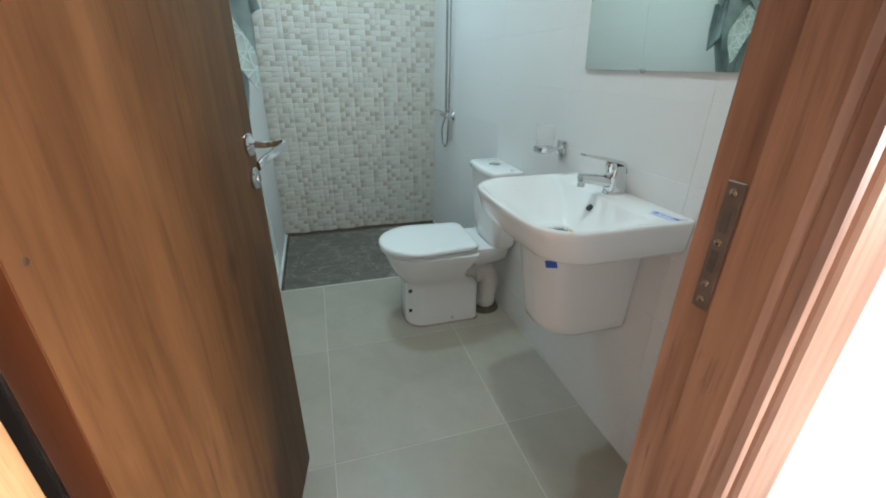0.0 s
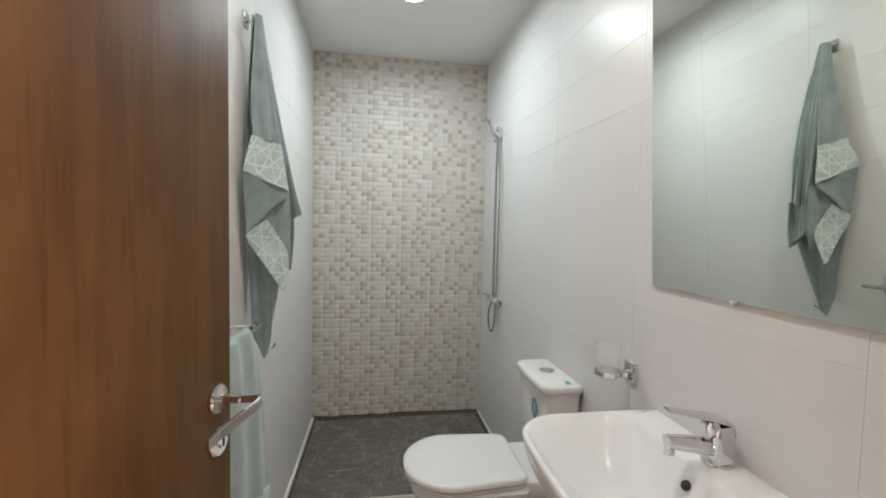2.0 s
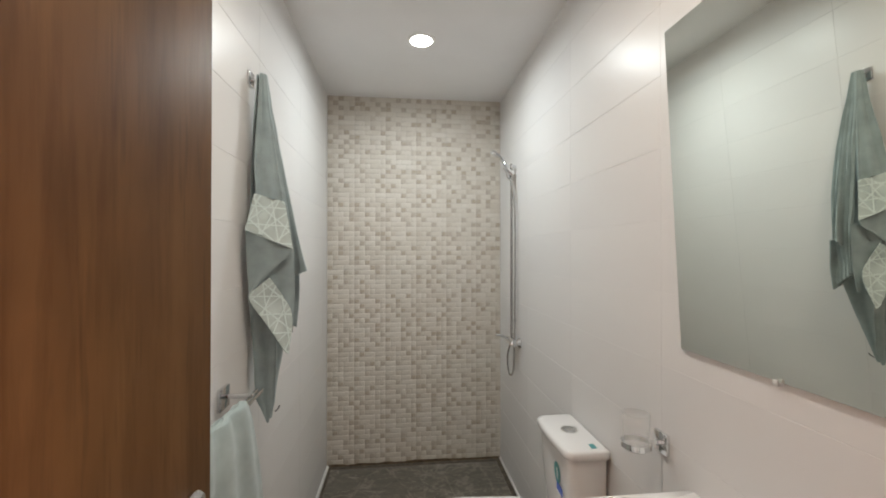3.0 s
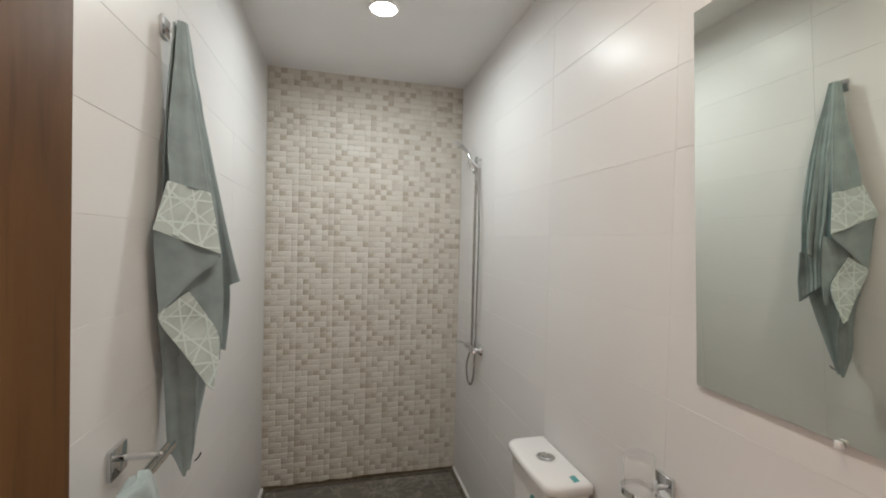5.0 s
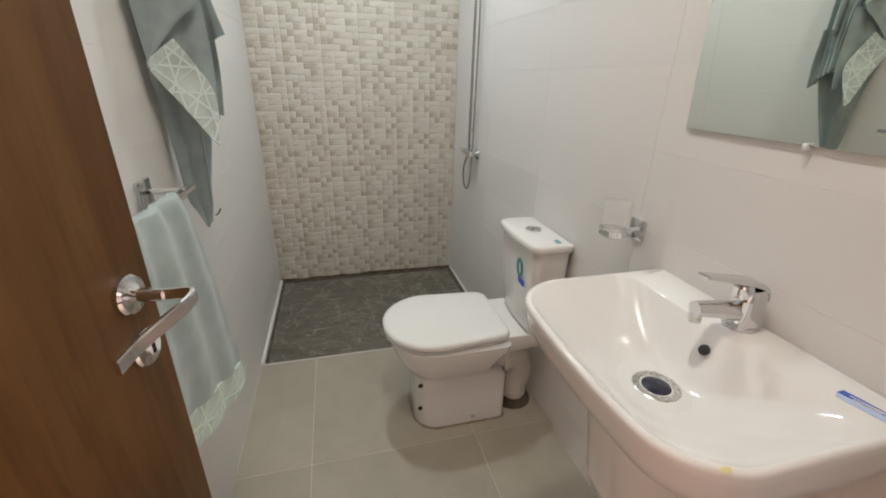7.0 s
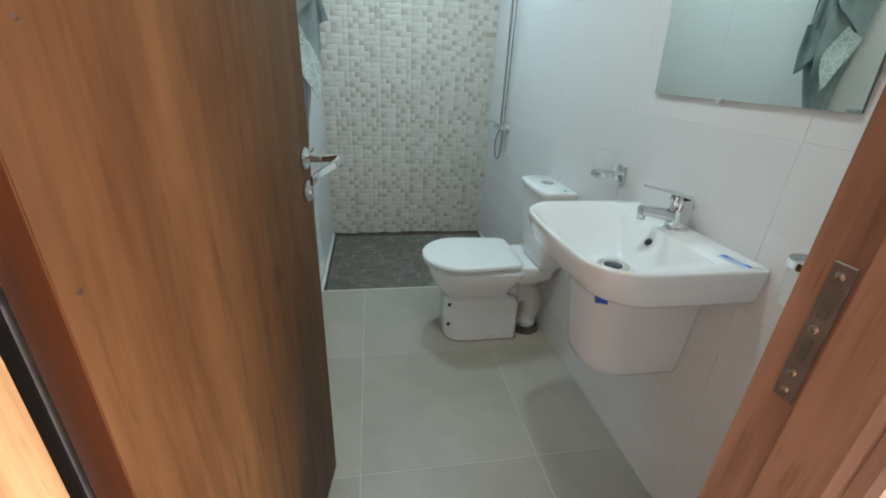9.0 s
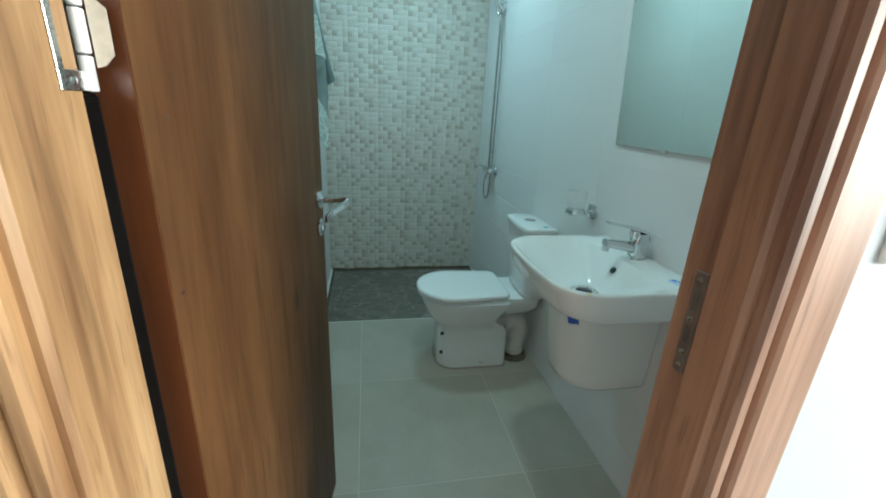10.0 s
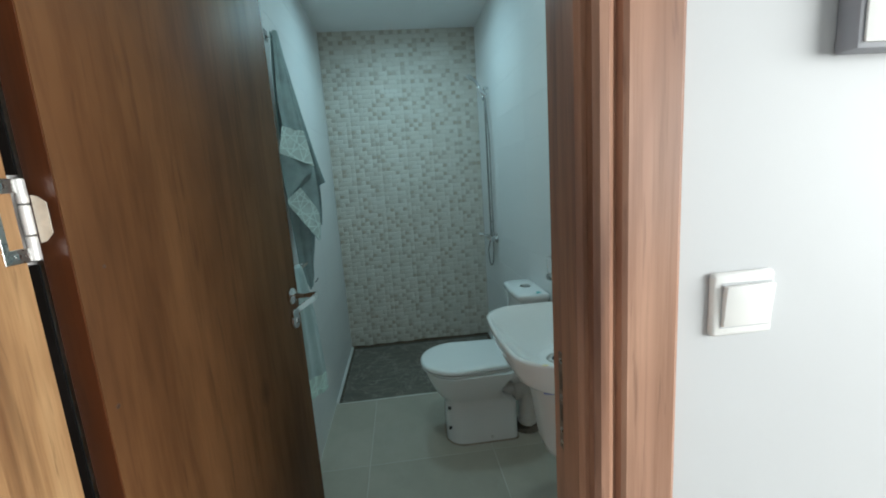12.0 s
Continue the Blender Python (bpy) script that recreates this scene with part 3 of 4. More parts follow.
shelf = loft([
    ring(0.985, 1.120, TY - 0.10, TY + 0.10, 0.290, 0.02, 0.03),
    ring(0.965, 1.160, TY - 0.135, TY + 0.135, 0.335, 0.02, 0.03),
    ring(0.955, 1.165, TY - 0.145, TY + 0.145, 0.385, 0.02, 0.03),
    ring(0.958, 1.163, TY - 0.142, TY + 0.142, 0.395, 0.02, 0.03),
])
part("cistern_shelf", shelf, MAT_CERAMIC, toilet, "", 50)


def seat_ring(z, d):
    """Egg-shaped outline: round in front, a little narrower at the hinge."""
    out = []
    for x, y, _ in ring(0.552 + d, 0.996 - d, TY - 0.188 + d, TY + 0.190 - d, z, 0.176 - d, 0.038, 0.010, 12):
        back = max(0.0, (x - 0.80) / 0.196)
        out.append((x, TY + (y - TY) * (1 - 0.14 * back ** 1.6), z))
    return out


part("seat", loft([seat_ring(0.3925, 0.006), seat_ring(0.395, 0.003), seat_ring(0.400, 0.003), seat_ring(0.402, 0.006)]), MAT_SEAT, toilet, "", 50)
part("lid", loft([seat_ring(0.4075, 0.006), seat_ring(0.410, 0.0), seat_ring(0.420, 0.0), seat_ring(0.427, 0.004), seat_ring(0.430, 0.014), seat_ring(0.4315, 0.05)]), MAT_SEAT, toilet, "closed white toilet lid", 50)
for dy in (-0.075, 0.075):
    part("lid_hinge", lathe([(0.010, 0), (0.010, 0.016), (0.008, 0.019)], pose(0.985, TY + dy, 0.3965), 18), MAT_SEAT, toilet)
CY = 1.774
cist = loft([
    ring(1.078, 1.160, CY - 0.124, CY + 0.130, 0.396, 0.03, 0.012, 0.008),
    ring(1.070, 1.168, CY - 0.132, CY + 0.137, 0.410, 0.03, 0.012, 0.010),
    ring(1.064, 1.169, CY - 0.136, CY + 0.140, 0.46, 0.03, 0.012, 0.010),
    ring(1.046, 1.170, CY - 0.146, CY + 0.147, 0.62, 0.03, 0.012, 0.010),
    ring(1.040, 1.170, CY - 0.150, CY + 0.150, 0.742, 0.03, 0.012, 0.010),
])
cistern = part("cistern", cist, MAT_CERAMIC, toilet, "", 50)
part("cistern_lid", loft([
    ring(1.032, 1.173, CY - 0.157, CY + 0.157, 0.744, 0.034, 0.012, 0.011),
    ring(1.028, 1.176, CY - 0.160, CY + 0.160, 0.749, 0.036, 0.012, 0.011),
    ring(1.028, 1.176, CY - 0.160, CY + 0.160, 0.766, 0.036, 0.012, 0.011),
    ring(1.031, 1.173, CY - 0.157, CY + 0.157, 0.772, 0.034, 0.012, 0.011),
    ring(1.042, 1.167, CY - 0.148, CY + 0.148, 0.775, 0.030, 0.012, 0.011)]), MAT_CERAMIC, toilet, "", 50)
btn = part("flush_button", lathe([(0.024, 0), (0.024, 0.003), (0.020, 0.005)], pose(1.106, CY + 0.012, 0.775)), MAT_CHROME, toilet, "round chrome flush button")
part("button_half", lathe([(0.0165, 0), (0.0165, 0.0012), (0.014, 0.002)], pose(1.106, CY + 0.012, 0.780)), MAT_STEEL, btn)
part("button_ring", lathe([(0.031, 0), (0.031, 0.0012), (0.028, 0.002)], pose(1.106, CY + 0.012, 0.7749)), MAT_STEEL, btn)
for dx, dy in ((1.128, -0.118),):
    st = part("sticker", prism([(dx - 0.010, CY + dy - 0.022), (dx + 0.012, CY + dy - 0.018), (dx + 0.012, CY + dy + 0.014), (dx - 0.006, CY + dy + 0.010)], 0.7751, 0.7757), MAT_TEAL, toilet, "small green paper sticker")
# two stickers on the cistern's front
part("sticker", moved(lathe([(0.030, 0), (0.030, 0.0006), (0.001, 0.0007)], pose(1.0346, CY - 0.050, 0.655, 0, -92.8, 0) @ Matrix.Diagonal((1.25, 0.9, 1, 1)), 28), Matrix()), MAT_TEAL, toilet, "oval teal sticker")
part("sticker", prism([(CY - 0.095, 0.592), (CY - 0.045, 0.598), (CY - 0.045, 0.622), (CY - 0.095, 0.616)], 1.0346, 1.0359, "x"), MAT_BLUE, toilet, "small blue and white sticker")
part("sticker_mark", prism([(CY - 0.066, 0.640), (CY - 0.058, 0.640), (CY - 0.048, 0.672), (CY - 0.056, 0.676)], 1.0318, 1.0324, "x"), MAT_SWITCH, toilet)
part("sticker_band", prism([(CY - 0.090, 0.585), (CY - 0.045, 0.590), (CY - 0.045, 0.597), (CY - 0.090, 0.591)], 1.0346, 1.0361, "x"), MAT_SWITCH, toilet)
part("sealant", loft([ring(0.648, 1.018, TY - hw - 0.006, TY + hw + 0.006, 0.0004, 0.09, 0.03, 0.006), ring(0.653, 1.013, TY - hw - 0.002, TY + hw + 0.002, 0.006, 0.088, 0.03, 0.006)]),
     varied("stained_sealant", (0.30, 0.24, 0.19), 0.8, 0.35, 40, 0.3), toilet, "brown-stained sealant round the foot")
# floor bolt, slots, waste pipe
part("bolt_cap", lathe([(0.009, 0), (0.009, 0.003), (0.006, 0.005)], pose(0.874, TY - hw - 0.001, 0.032, 90, 0, 0), 18), MAT_STEEL, toilet, "steel floor bolt")
for z in (0.075, 0.185):
    part("fixing_slot", box(0.657, 0.675, TY - 0.1005, TY - 0.096, z, z + 0.018, 0.002), MAT_BLACK, toilet)
elbow = smooth_line([(0.935, TY - 0.03, 0.228), (1.045, TY - 0.03, 0.228), (1.085, TY - 0.03, 0.215), (1.105, TY - 0.03, 0.17), (1.098, TY - 0.03, 0.10), (1.09, TY - 0.03, 0.02)], 6)
rads = [0.057 if i < 7 else (0.055 if i < 24 else 0.048) for i in range(len(elbow))]
part("waste_pipe", tube(elbow, 0.05, 24, rads), MAT_PVC, toilet, "white plastic waste elbow")
part("pipe_collar", lathe([(0.063, 0), (0.066, 0.004), (0.066, 0.022), (0.063, 0.026)], pose(1.012, TY - 0.03, 0.228, 0, 90, 0)), MAT_PVC, toilet)
part("pipe_collar", lathe([(0.047, 0), (0.052, 0.004), (0.052, 0.024), (0.049, 0.028)], pose(1.0905, TY - 0.03, 0.028)), MAT_PVC, toilet)
heap = lathe([(0.082, -0.002), (0.078, 0.006), (0.068, 0.016), (0.052, 0.022), (0.046, 0.023)], pose(1.085, TY - 0.03, 0.0), 40)
for v in heap.verts:
    v.co.z *= 1 + 0.6 * noise.noise(v.co * 38)
    v.co.x = min(v.co.x, W - 0.002)
part("mortar_heap", heap, MAT_GAP, toilet, "rough brown mortar round the waste pipe")

# ---------------------------------------------------------------- basin
BY, BZ = 0.992, 0.859
basin = thing("wash_basin", (1.0, BY, 0.42), "white ceramic wall-hung wash basin with half pedestal", "wash basin")


def rim(z, d, front=0.0, x1=W - 0.001, rb=0.010):
    return ring(0.784 + d + front, x1, 0.732 + d, 1.252 - d, z, 0.102 - d * 0.5, rb, 0.020)


bowl_rings = [
    ring(0.93, W - 0.001, 0.87, 1.115, 0.725, 0.07, 0.01, 0.01),
    ring(0.858, W - 0.001, 0.785, 1.20, 0.757, 0.08, 0.01, 0.014),
    rim(0.768, 0.018, 0.022), rim(0.772, 0.010, 0.020), rim(0.780, 0.006, 0.017), rim(0.805, 0.003, 0.009), rim(0.835, 0.001, 0.002),
    rim(0.852, 0.0), rim(0.8565, 0.0015), rim(BZ, 0.005),
    ring(0.794, 1.082, 0.742, 1.242, BZ, 0.098, 0.050, 0.020),
    ring(0.797, 1.080, 0.745, 1.239, BZ - 0.003, 0.097, 0.052, 0.020),
]
for k in range(1, 19):
    t = k / 18
    bx0, bx1 = 0.797 + 0.145 * t, 1.080 - 0.082 * t
    s, w = min(1.0, 1.6 * t), bx1 - bx0
    bowl_rings.append(ring(bx0, bx1, 0.745 + 0.219 * t, 1.239 - 0.219 * t, BZ - 0.003 - 0.106 * (1 - (1 - t ** 1.12) ** 2.0),
                           0.097 * (1 - s) + 0.50 * w * s, 0.052 * (1 - s) + 0.44 * w * s, 0.020 * (1 - t)))
part("bowl", loft(bowl_rings), MAT_CERAMIC, basin, "", 60)
dr = part("drain", lathe([(0.044, 0.0), (0.044, 0.002), (0.041, 0.004), (0.030, 0.0035), (0.028, 0.0005)], pose(0.970, BY - 0.004, 0.7525)), MAT_STEEL, basin, "brushed steel drain ring")
part("drain_plug", lathe([(0.027, 0.001), (0.026, 0.003), (0.016, 0.0055), (0.001, 0.0065)], pose(0.970, BY - 0.004, 0.7525)), varied("dark_plug", (0.02, 0.025, 0.045), 0.1, 0.1, 20), dr, "dark domed plug")
part("overflow", lathe([(0.0105, 0), (0.0105, 0.003), (0.0085, 0.0035)], pose(1.060, BY - 0.004, 0.8215, 0, -52, 0), 20), MAT_BLACK, basin, "dark overflow hole")
ped = [ring(x0, W - 0.001, BY - h, BY + h, z, r, 0.01, 0.012) for z, x0, h, r in
       ((0.442, 0.965, 0.092, 0.080), (0.445, 0.940, 0.105, 0.085), (0.457, 0.922, 0.111, 0.085), (0.485, 0.914, 0.114, 0.085), (0.60, 0.898, 0.119, 0.085), (0.715, 0.882, 0.124, 0.088), (0.755, 0.878, 0.126, 0.088))]
part("half_pedestal", loft(ped), MAT_CERAMIC, basin, "", 60)
part("adhesive_mark", moved(lathe([(0.007, 0), (0.005, 0.0007)], pose(0.838, 0.750, BZ - 0.0002) @ Matrix.Diagonal((1.3, 0.7, 1, 1)), 14), Matrix()),
     varied("yellow_adhesive", (0.72, 0.62, 0.32), 0.5, 0.1, 60), basin, "small yellow adhesive mark")
# blue labels
deck = prism([(1.120, 0.818), (1.108, 0.812), (1.122, 0.748), (1.136, 0.752)], BZ + 0.0002, BZ + 0.001)
lab = part("label", deck, MAT_BLUELIGHT, basin, "pale blue paper label")
part("label_bar", prism([(1.1345, 0.818), (1.1215, 0.818), (1.1365, 0.748), (1.146, 0.752)], BZ + 0.0003, BZ + 0.0012), MAT_BLUE, lab)
for k in range(3):
    part("text_bar", prism([(1.1265 - 0.004 * k + 0.0035, 0.806 - 0.006 * k), (1.1245 - 0.004 * k + 0.0035, 0.806 - 0.006 * k), (1.1355 - 0.004 * k + 0.0035, 0.762 + 0.004 * k), (1.1375 - 0.004 * k + 0.0035, 0.762 + 0.004 * k)], BZ + 0.0013, BZ + 0.0017), MAT_SWITCH, lab)
lb = part("label", moved(box(-0.0006, 0.0, -0.017, 0.017, -0.011, 0.011), pose(0.8960, 0.8985, 0.700, -14, 0, 40)), MAT_BLUE, basin, "small blue label on the pedestal")

# faucet
tap = thing("basin_faucet", (1.135, 1.0, BZ), "polished chrome single-lever basin faucet", "faucet")
FY = 0.998
part("base_ring", lathe([(0.030, 0), (0.030, 0.003), (0.027, 0.006)], pose(1.138, FY, BZ)), MAT_CHROME, tap)
body = loft([ring(1.112, 1.164, FY - 0.023, FY + 0.023, BZ + 0.004, 0.016, 0.012), ring(1.112, 1.166, FY - 0.023, FY + 0.023, BZ + 0.03, 0.016, 0.012),
             ring(1.112, 1.162, FY - 0.0225, FY + 0.0225, BZ + 0.058, 0.016, 0.010), ring(1.115, 1.160, FY - 0.0222, FY + 0.0222, BZ + 0.074, 0.014, 0.010), ring(1.120, 1.156, FY - 0.019, FY + 0.019, BZ + 0.082, 0.012, 0.010)])
part("body", body, MAT_CHROME, tap, "", 40)
sp_line = smooth_line([(1.130, FY, BZ + 0.032), (1.09, FY, BZ + 0.041), (1.05, FY, BZ + 0.048), (1.018, FY, BZ + 0.052)], 4)
part("spout", tube(sp_line, 0.017, 16, [0.020 - 0.005 * min(1, i / 10) for i in range(len(sp_line))], True, 0.8), MAT_CHROME, tap)
part("aerator", lathe([(0.011, 0), (0.011, 0.012), (0.009, 0.014)], pose(1.024, FY, BZ + 0.027), 20), MAT_STEEL, tap)
lev_line = [(1.160, 0.066), (1.157, 0.080), (1.143, 0.0895), (1.117, 0.097), (1.085, 0.104), (1.052, 0.111), (1.018, 0.118)]
lev = []
for i, (x, z) in enumerate(lev_line):
    w, th = 0.0215 - 0.0014 * i, 0.0078 - 0.0009 * i
    lev.append([(x, FY + a * w, BZ + z + b * th) for a, b in ((-1, -0.6), (-0.85, -1), (0.85, -1), (1, -0.6), (1, 0.6), (0.85, 1), (-0.85, 1), (-1, 0.6))])
lev = loft(lev)
part("lever", lev, MAT_CHROME, tap, "", 40)
part("cartridge", lathe([(0.017, 0), (0.017, 0.020), (0.014, 0.026)], pose(1.122, FY, BZ + 0.068, 0, -14, 0), 20), MAT_CHROME, tap)
part("marker", lathe([(0.0035, 0), (0.0035, 0.001)], pose(1.1045, FY, BZ + 0.083, 0, -90, 0), 12), MAT_BLACK, tap)

# ---------------------------------------------------------------- mirror
mirror = thing("mirror", (1.172, 0.98, 1.193), "large frameless wall mirror leaning slightly forward", "mirror")
MY0, MY1, MZ0, MZ1 = 0.693, 1.272, 1.193, 1.972
LEAN = Matrix.Translation((1.172, 0, MZ0)) @ pose(0, 0, 0, 0, -3.0, 0)   # local: z up the glass, x = 0 its face
ML = MZ1 - MZ0
part("glass", moved(box(0.0, 0.002, MY0, MY1, 0, ML), LEAN), MAT_MIRROR, mirror, "silvered mirror glass", None)
part("backing", moved(box(0.0022, 0.0062, MY0 - 0.0005, MY1 + 0.0005, 0.0005, ML + 0.0005), LEAN), MAT_MIRROR_EDGE, mirror, "", None)
for y in (0.80, 1.17):
    part("spacer", box(1.142, W - 0.0005, y - 0.02, y + 0.02, 1.90, 1.93), MAT_SWITCH, mirror)
for y in (1.014,):
    clip = part("clip", box(1.164, W - 0.0005, y - 0.005, y + 0.005, MZ0 - 0.008, MZ0 - 0.0012, 0.002), MAT_PLASTIC_CLEAR, mirror, "small clear plastic mirror clip")
    part("clip_lip", box(1.1635, 1.1695, y - 0.005, y + 0.005, MZ0 - 0.008, MZ0 + 0.004, 0.002), MAT_PLASTIC_CLEAR, clip)

# ---------------------------------------------------------------- tumbler holders
def tumbler_holder(y, z, label, reach=0.085, up=True):
    t = thing("tumbler_holder", (W, y, z), label, "tumbler holder", "tumbler holders on the wall")
    part("wall_plate", box(W - 0.010, W - 0.0005, y - 0.026, y + 0.026, z - 0.027, z + 0.027, 0.0015), MAT_CHROME, t, "square chrome wall plate")
    part("arm", box(W - 0.040, W - 0.009, y - 0.005, y + 0.005, z - 0.006, z + 0.006, 0.002), MAT_CHROME, t)
    cx, r = W - reach, 0.0355
    loop = [[(cx + rr * math.cos(a), y + rr * math.sin(a), z + h) for rr, h in ((r, -0.007), (r + 0.0025, -0.007), (r + 0.0025, 0.007), (r, 0.007))]
            for a in [2 * math.pi * i / 36 for i in range(36)]]
    part("ring", loft(loop + [loop[0]], False, False), MAT_CHROME, t)
    g0 = z - (0.015 if up else 0.085)
    prof = [(0.027, g0), (0.030, g0 + 0.003), (0.0345, g0 + 0.095), (0.033, g0 + 0.096), (0.0285, g0 + 0.008), (0.001, g0 + 0.007)]
    part("tumbler", lathe(prof, pose(cx, y, 0), 32), MAT_FROST, t, "frosted glass tumbler", 60)
    return t


tumbler_holder(1.352, 0.926, "chrome wall holder with a frosted glass tumbler", 0.078)
tumbler_holder(0.605, 0.938, "chrome wall holder with frosted tumbler beside the basin", 0.085, False)

# ---------------------------------------------------------------- shower set
shower = thing("shower_set", (1.15, 2.74, 0.9), "chrome shower mixer with riser rail and hand shower", "shower")
MX, MYY, MZ = 1.142, 2.715, 0.900
part("mixer_body", tube([(MX, MYY - 0.075, MZ), (MX, MYY - 0.05, MZ), (MX, MYY + 0.05, MZ), (MX, MYY + 0.075, MZ)], 0.02, 20, [0.018, 0.021, 0.021, 0.018]), MAT_CHROME, shower)
for dy in (-0.068, 0.068):
    part("wall_rose", lathe([(0.031, 0), (0.031, 0.004), (0.022, 0.012), (0.014, 0.02), (0.014, 0.05)], pose(W - 0.0005, MYY + dy, MZ, 0, -90, 0)), MAT_CHROME, shower)
part("lever", tube(smooth_line([(MX - 0.01, MYY - 0.075, MZ), (MX - 0.02, MYY - 0.105, MZ + 0.004), (MX - 0.03, MYY - 0.14, MZ + 0.012)], 4), 0.008, 10, None, True, 0.6), MAT_CHROME, shower)
part("lever", tube(smooth_line([(MX - 0.012, MYY + 0.01, MZ + 0.012), (MX - 0.05, MYY + 0.012, MZ + 0.028), (MX - 0.085, MYY + 0.015, MZ + 0.036)], 4), 0.0075, 10, None, True, 0.6), MAT_CHROME, shower)
part("riser", tube([(1.150, 2.725, 0.92), (1.150, 2.725, 1.3), (1.150, 2.725, 1.96)], 0.0075, 16), MAT_PIPE, shower, "metal riser rail, coloured dark for its reflections")
for z in (1.02, 1.945):
    part("bracket", tube([(1.150, 2.725, z), (W - 0.001, 2.725, z)], 0.009, 14), MAT_CHROME, shower)
holder = part("holder", tube([(1.160, 2.725, 1.895), (1.130, 2.728, 1.920), (1.117, 2.735, 1.945)], 0.016, 16, [0.017, 0.018, 0.016]), MAT_CHROME, shower)
hand = smooth_line([(1.134, 2.725, 1.875), (1.124, 2.735, 1.935), (1.106, 2.765, 1.995), (1.082, 2.812, 2.036)], 5)
part("hand_shower", tube(hand, 0.011, 14, [0.010 + 0.003 * i / len(hand) for i in range(len(hand))]), MAT_CHROME, shower)
part("spray_head", lathe([(0.014, -0.018), (0.026, -0.010), (0.030, 0.0), (0.029, 0.008), (0.024, 0.010)], look((1.072, 2.828, 2.044), (1.01, 2.91, 1.92)) @ pose(0, 0, 0, 180, 0, 0)), MAT_STEEL, shower)
hose = smooth_line([(MX, MYY + 0.01, MZ - 0.02), (MX - 0.012, MYY + 0.03, 0.80), (MX - 0.008, MYY + 0.02, 0.715), (MX + 0.0, MYY - 0.015, 0.70), (MX + 0.012, MYY - 0.02, 0.76), (1.158, 2.690, 0.95),
                    (1.157, 2.676, 1.3), (1.156, 2.676, 1.65), (1.146, 2.700, 1.84), (1.133, 2.724, 1.873)], 8)
part("hose", tube(hose, 0.0050, 10), MAT_PIPE, shower, "steel shower hose, coloured dark for its reflections")
drain = thing("floor_drain", (1.0, 2.62, 0.003), "square dark floor drain in the shower floor", "drain")
part("frame", box(0.945, 1.055, 2.565, 2.675, 0.0032, 0.005, 0.001, 1), MAT_NICKEL, drain)
for i in range(6):
    part("slot", box(0.955, 1.045, 2.575 + i * 0.0162, 2.583 + i * 0.0162, 0.0052, 0.0058), MAT_BLACK, drain)


# ---------------------------------------------------------------- towels
def cloth(left, right, nu=14, nv=26, fold=0.006, waves=2.5, phase=0.0, thick=0.005):
    """A sheet between two edges, each a list of (x, y, z) from top to bottom, with soft folds out of the wall."""
    a, b = smooth_line(left, 6), smooth_line(right, 6)

    def along(line, t):
        s = t * (len(line) - 1)
        i = min(int(s), len(line) - 2)
        return line[i].lerp(line[i + 1], s - i)

    bm = bmesh.new()
    grid = []
    for j in range(nv + 1):
        p, q = along(a, j / nv), along(b, j / nv)
        row = []
        for i in range(nu + 1):
            u = i / nu
            c = p.lerp(q, u)
            w = min(1.0, (q - p).length / 0.12)
            out = (q - p).cross(Vector((0, 0, 1)))
            out = out.normalized() if out.length > 1e-6 else Vector((1, 0, 0))
            c += out * (fold * w * math.sin(2 * math.pi * waves * u + phase + 1.3 * j / nv) + 0.003 * noise.noise(c * 14))
            c.x = max(c.x, 0.008)
            row.append(bm.verts.new(c))
        grid.append(row)
    for j in range(nv):
        for i in range(nu):
            bm.faces.new((grid[j][i], grid[j + 1][i], grid[j + 1][i + 1], grid[j][i + 1]))
    bmesh.ops.recalc_face_normals(bm, faces=bm.faces[:])
    bmesh.ops.solidify(bm, geom=bm.faces[:], thickness=thick)
    return bm


hook = thing("towel_hook", (0.0, 1.700, 2.0), "small square chrome wall hook", "hook")
part("wall_plate", box(0.0005, 0.008, 1.684, 1.728, 1.965, 2.012, 0.0015), MAT_CHROME, hook)
part("peg", tube(smooth_line([(0.007, 1.706, 1.985), (0.030, 1.706, 1.983), (0.042, 1.706, 1.995)], 4), 0.006, 12), MAT_CHROME, hook)
towel = thing("bath_towel", (0.04, 1.75, 0.86), "grey-green bath towel with pale patterned bands, hung on a hook", "towel")
part("back_fold", cloth([(0.030, 1.692, 2.000), (0.021, 1.682, 1.80), (0.015, 1.678, 1.60), (0.018, 1.690, 1.30), (0.026, 1.700, 0.985)],
                        [(0.030, 1.720, 2.000), (0.036, 1.758, 1.80), (0.040, 1.782, 1.60), (0.042, 1.782, 1.30), (0.045, 1.730, 0.985)], 12, 26, 0.004), MAT_TOWEL, towel)
part("outer_fold", cloth([(0.046, 1.698, 2.003), (0.062, 1.700, 1.85), (0.086, 1.700, 1.70), (0.108, 1.698, 1.55), (0.126, 1.705, 1.38), (0.124, 1.715, 1.24)],
                         [(0.040, 1.722, 2.003), (0.056, 1.754, 1.85), (0.074, 1.776, 1.70), (0.090, 1.788, 1.55), (0.098, 1.790, 1.38), (0.104, 1.786, 1.19)], 30, 34, 0.012, 4.2), MAT_TOWEL, towel)
part("side_fold", cloth([(0.044, 1.706, 2.001), (0.066, 1.716, 1.84), (0.094, 1.728, 1.64), (0.116, 1.742, 1.45), (0.124, 1.750, 1.345)],
                        [(0.044, 1.716, 2.001), (0.074, 1.732, 1.84), (0.112, 1.742, 1.64), (0.152, 1.735, 1.45), (0.174, 1.722, 1.368)], 10, 26, 0.005, 1.5), MAT_TOWEL, towel)
